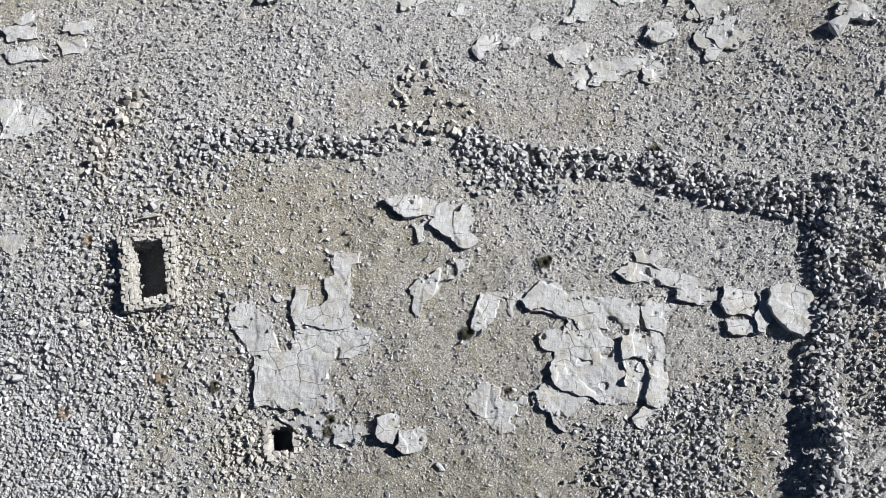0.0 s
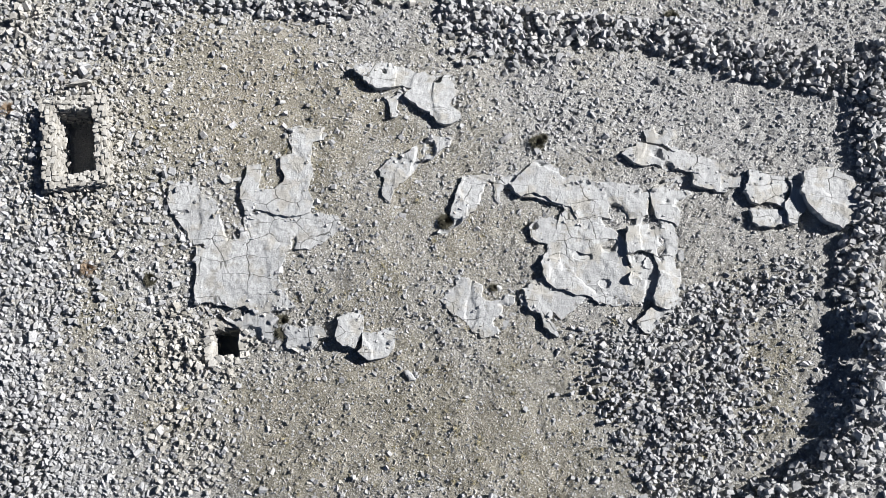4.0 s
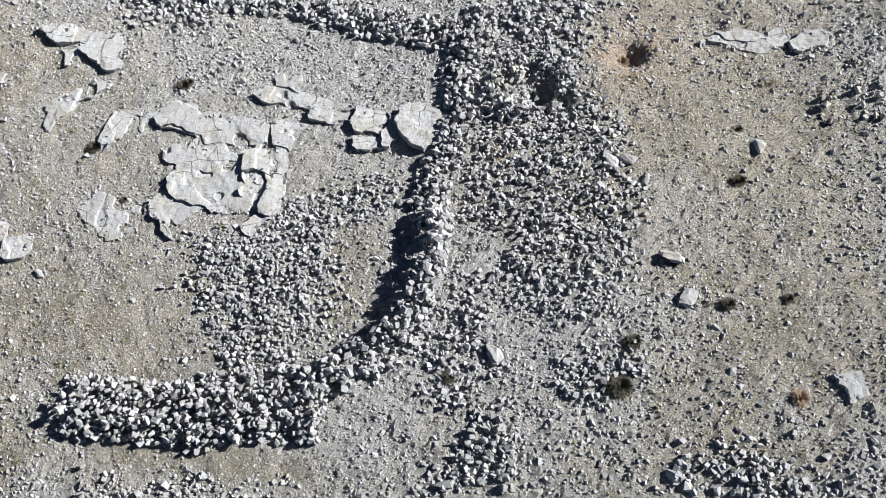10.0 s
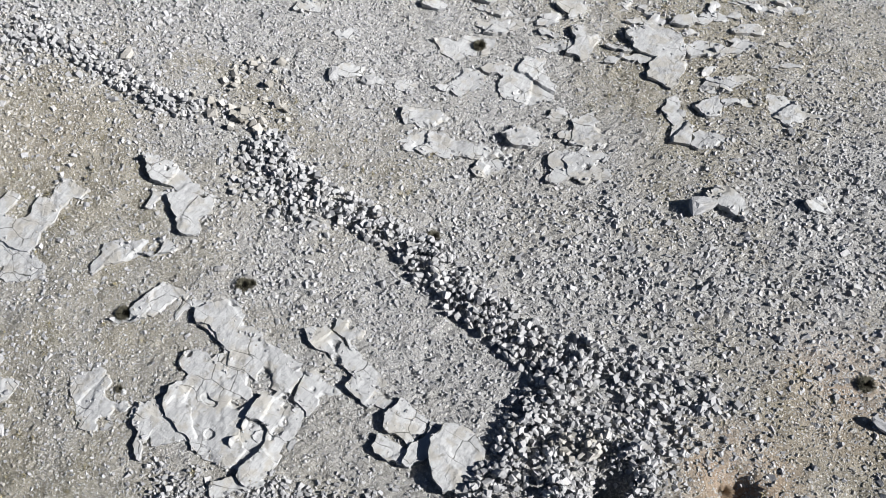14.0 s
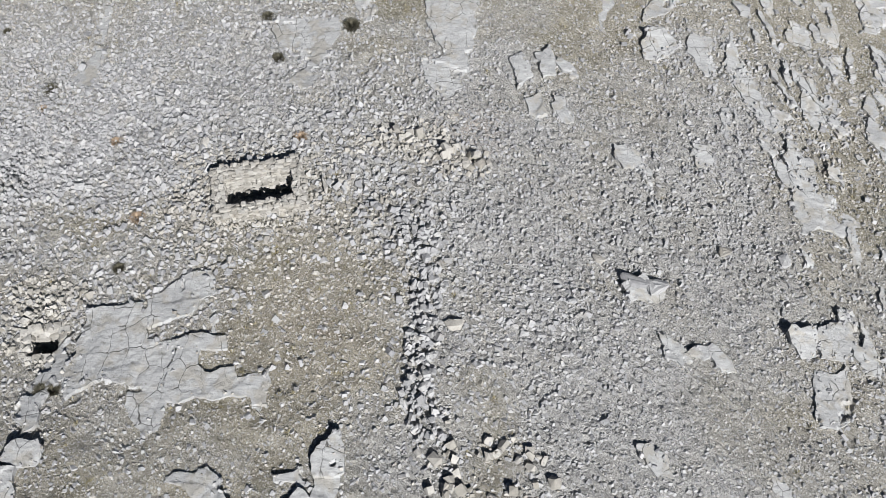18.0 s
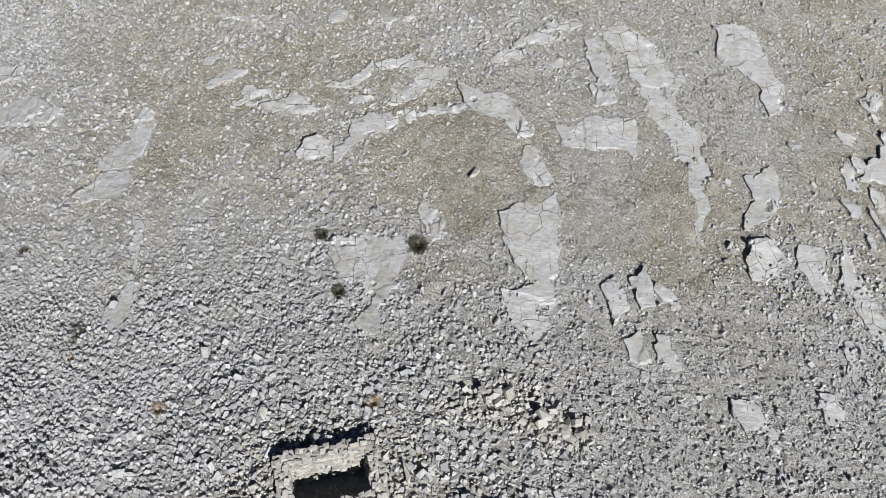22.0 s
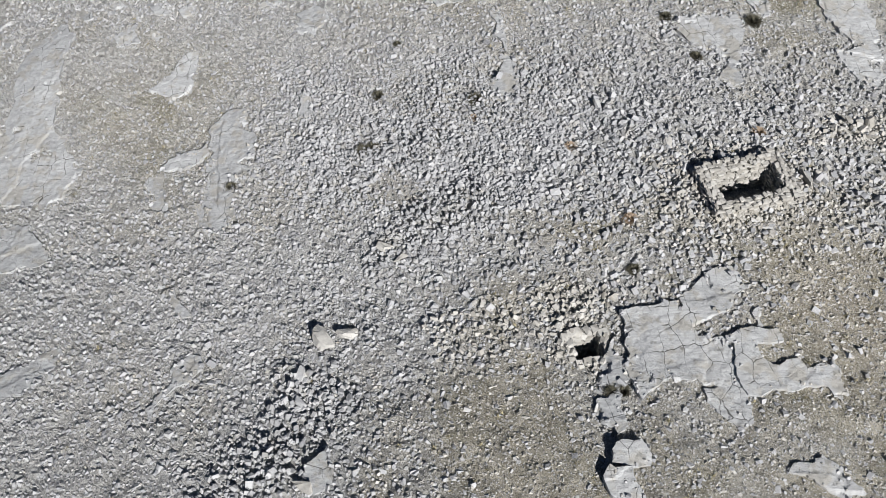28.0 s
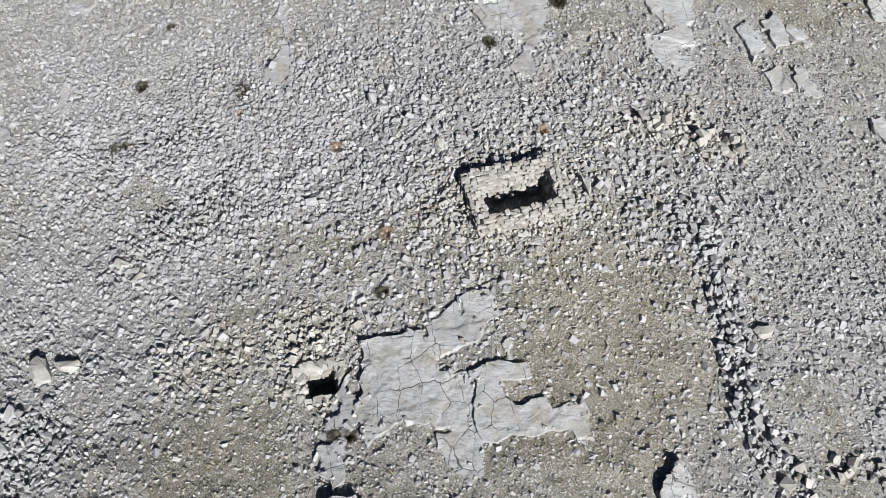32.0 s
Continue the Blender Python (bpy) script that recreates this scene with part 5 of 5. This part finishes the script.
scree("gravel", 68, (0.065, 0.178), GREY, "grey limestone chippings strewn over the hillside", lambda x, y: 1.0 - 0.9 * earth_at(x, y), 51, 0.06, CHIPS, 0.4)
scree("pebbles", 68, (0.04, 0.13), WARM, "small pale stones strewn over brown earth", lambda x, y: earth_at(x, y), 53, 0.06, CHIPS[::2], 0.4)
scree("loose_stones", 15.0, (0.09, 0.22), GREY, "scattered broken grey limestone stones", lambda x, y: vnoise(x, y, 0.3, 41) ** 2 * 0.75 * (1 - 0.8 * earth_at(x, y)) + 0.1 + 0.55 * np.exp(-(((x - 12) / 4) ** 2 + ((y + 1.5) / 5) ** 2)), 52, 0.02)


# ---- boulders that stand out ----
def boulders():
    pale = "pale limestone boulder lying on the stony ground"
    grey = "grey limestone block lying on the stony ground"
    k = 0
    for spots, label, mat in ((PALE, pale, WARM_PIECE), (DARK, grey, GREY_PIECE)):
        for x, y, size in spots:
            k += 1
            boulder(x, y, (size, size * (0.6 + 0.3 * ((k * 37) % 10) / 10), size * 0.55), label, (k * 67) % 180, kind=k, mat=mat, sink=0.22, lean=((k * 13) % 17 - 8, (k * 29) % 21 - 10))


PALE = [(-3.65, -8.18, 0.62), (-4.44, -8.02, 0.4), (-8.50, -8.14, 0.95), (-8.64, -7.42, 0.65),
        (15.62, 1.10, 0.72), (-11.40, 14.09, 0.45), (-12.17, 17.81, 0.45), (-14.63, 2.20, 0.42), (-11.62, -6.48, 0.6),
        (-11.15, -5.99, 0.5), (-14.63, 10.16, 0.5), (-8.68, 10.12, 0.55), (-23.52, 7.57, 0.5), (-29.43, -11.90, 0.5)]
DARK = [(13.78, 4.01, 0.6), (14.25, 4.14, 0.5), (16.10, -0.00, 0.55), (11.31, -2.04, 0.65), (10.51, -5.62, 0.5), (14.76, 3.56, 0.45),
        (-7.24, -8.62, 0.5), (-6.33, -8.53, 0.5), (-3.26, -10.52, 0.5), (5.56, -8.93, 0.4), (9.46, 15.10, 0.9), (-2.69, 13.41, 0.6),
        (-1.62, 13.82, 0.5), (0.59, 8.39, 0.4), (-2.34, -1.10, 0.38), (-0.59, 5.80, 0.4), (17.81, 5.00, 0.5), (16.09, 11.26, 0.6),
        (-10.65, 15.06, 0.9), (-10.58, 15.66, 0.75), (-12.12, 19.61, 0.5), (-25.62, 18.08, 0.45), (16.33, 18.74, 1.1)]
boulders()


# ---- plants ----
def plants():
    k = 0
    for x, y, r in CUSHIONS:
        k += 1
        shrub(x, y, r, "low dark green cushion shrub among the stones", seed=k)
    for x, y, r in RUSSET:
        k += 1
        shrub(x, y, r, "withered russet cushion shrub among the stones", RUST, seed=k)
    rng = np.random.default_rng(99)
    n = 5200
    x, y = rng.uniform(-34, 22, n), rng.uniform(-24, 28, n)
    ok = (rng.uniform(0, 1, n) < earth_at(x, y) ** 2 * 1.1) & clear_of_slabs(x, y)
    x, y = x[ok], y[ok]
    z = ground_at(x, y)
    verts, faces = [], []
    some = [tuft(rng, 0.13, 0.10, 16, 0.009) for _ in range(8)]
    for i in range(len(x)):
        v, f = some[i % 8]
        faces.append(f + 48 * i)
        verts.append(v * rng.uniform(0.6, 1.6) + (x[i], y[i], z[i]))
    tagged(new("dry_grass", mesh_of("dry_grass", np.concatenate(verts), np.concatenate(faces), STRAW)), "sparse dry grass tufts on brown earth", "grass", kind="stuff")


CUSHIONS = [(-10.06, 0.74, 0.2), (-6.08, -0.02, 0.28), (-1.98, 3.22, 0.26), (-0.42, 1.52, 0.14), (0.82, 1.42, 0.16), (-3.22, -0.20, 0.14),
            (17.27, 3.78, 0.25), (14.81, -1.40, 0.3), (14.56, -2.61, 0.42), (10.20, -2.80, 0.25),
            (17.25, 5.59, 0.16), (17.33, 3.79, 0.24), (18.56, 0.20, 0.2), (14.62, -2.61, 0.4), (17.11, -0.10, 0.25),
            (-20.61, 5.96, 0.42), (-18.83, 3.75, 0.3), (-21.00, 3.01, 0.3), (-18.25, -6.99, 0.3), (-15.80, -7.34, 0.35), (-17.46, -3.67, 0.35),
            (-20.70, -6.40, 0.2), (-15.89, -7.05, 0.3), (-10.01, 0.67, 0.24), (-6.05, -0.27, 0.32), (-15.02, -11.77, 0.25), (-18.89, 3.64, 0.24),
            (3.67, 10.08, 0.3), (0.41, 5.92, 0.2), (15.37, 12.13, 0.3), (-1.95, 3.22, 0.28), (0.32, 17.37, 0.3), (0.27, 5.75, 0.3)]
RUSSET = [(-15.06, 5.07, 0.3), (-14.87, -0.72, 0.28), (-11.79, 0.77, 0.3), (18.86, -2.46, 0.3), (13.80, 7.86, 0.3), (-16.67, -3.75, 0.2)]
plants()
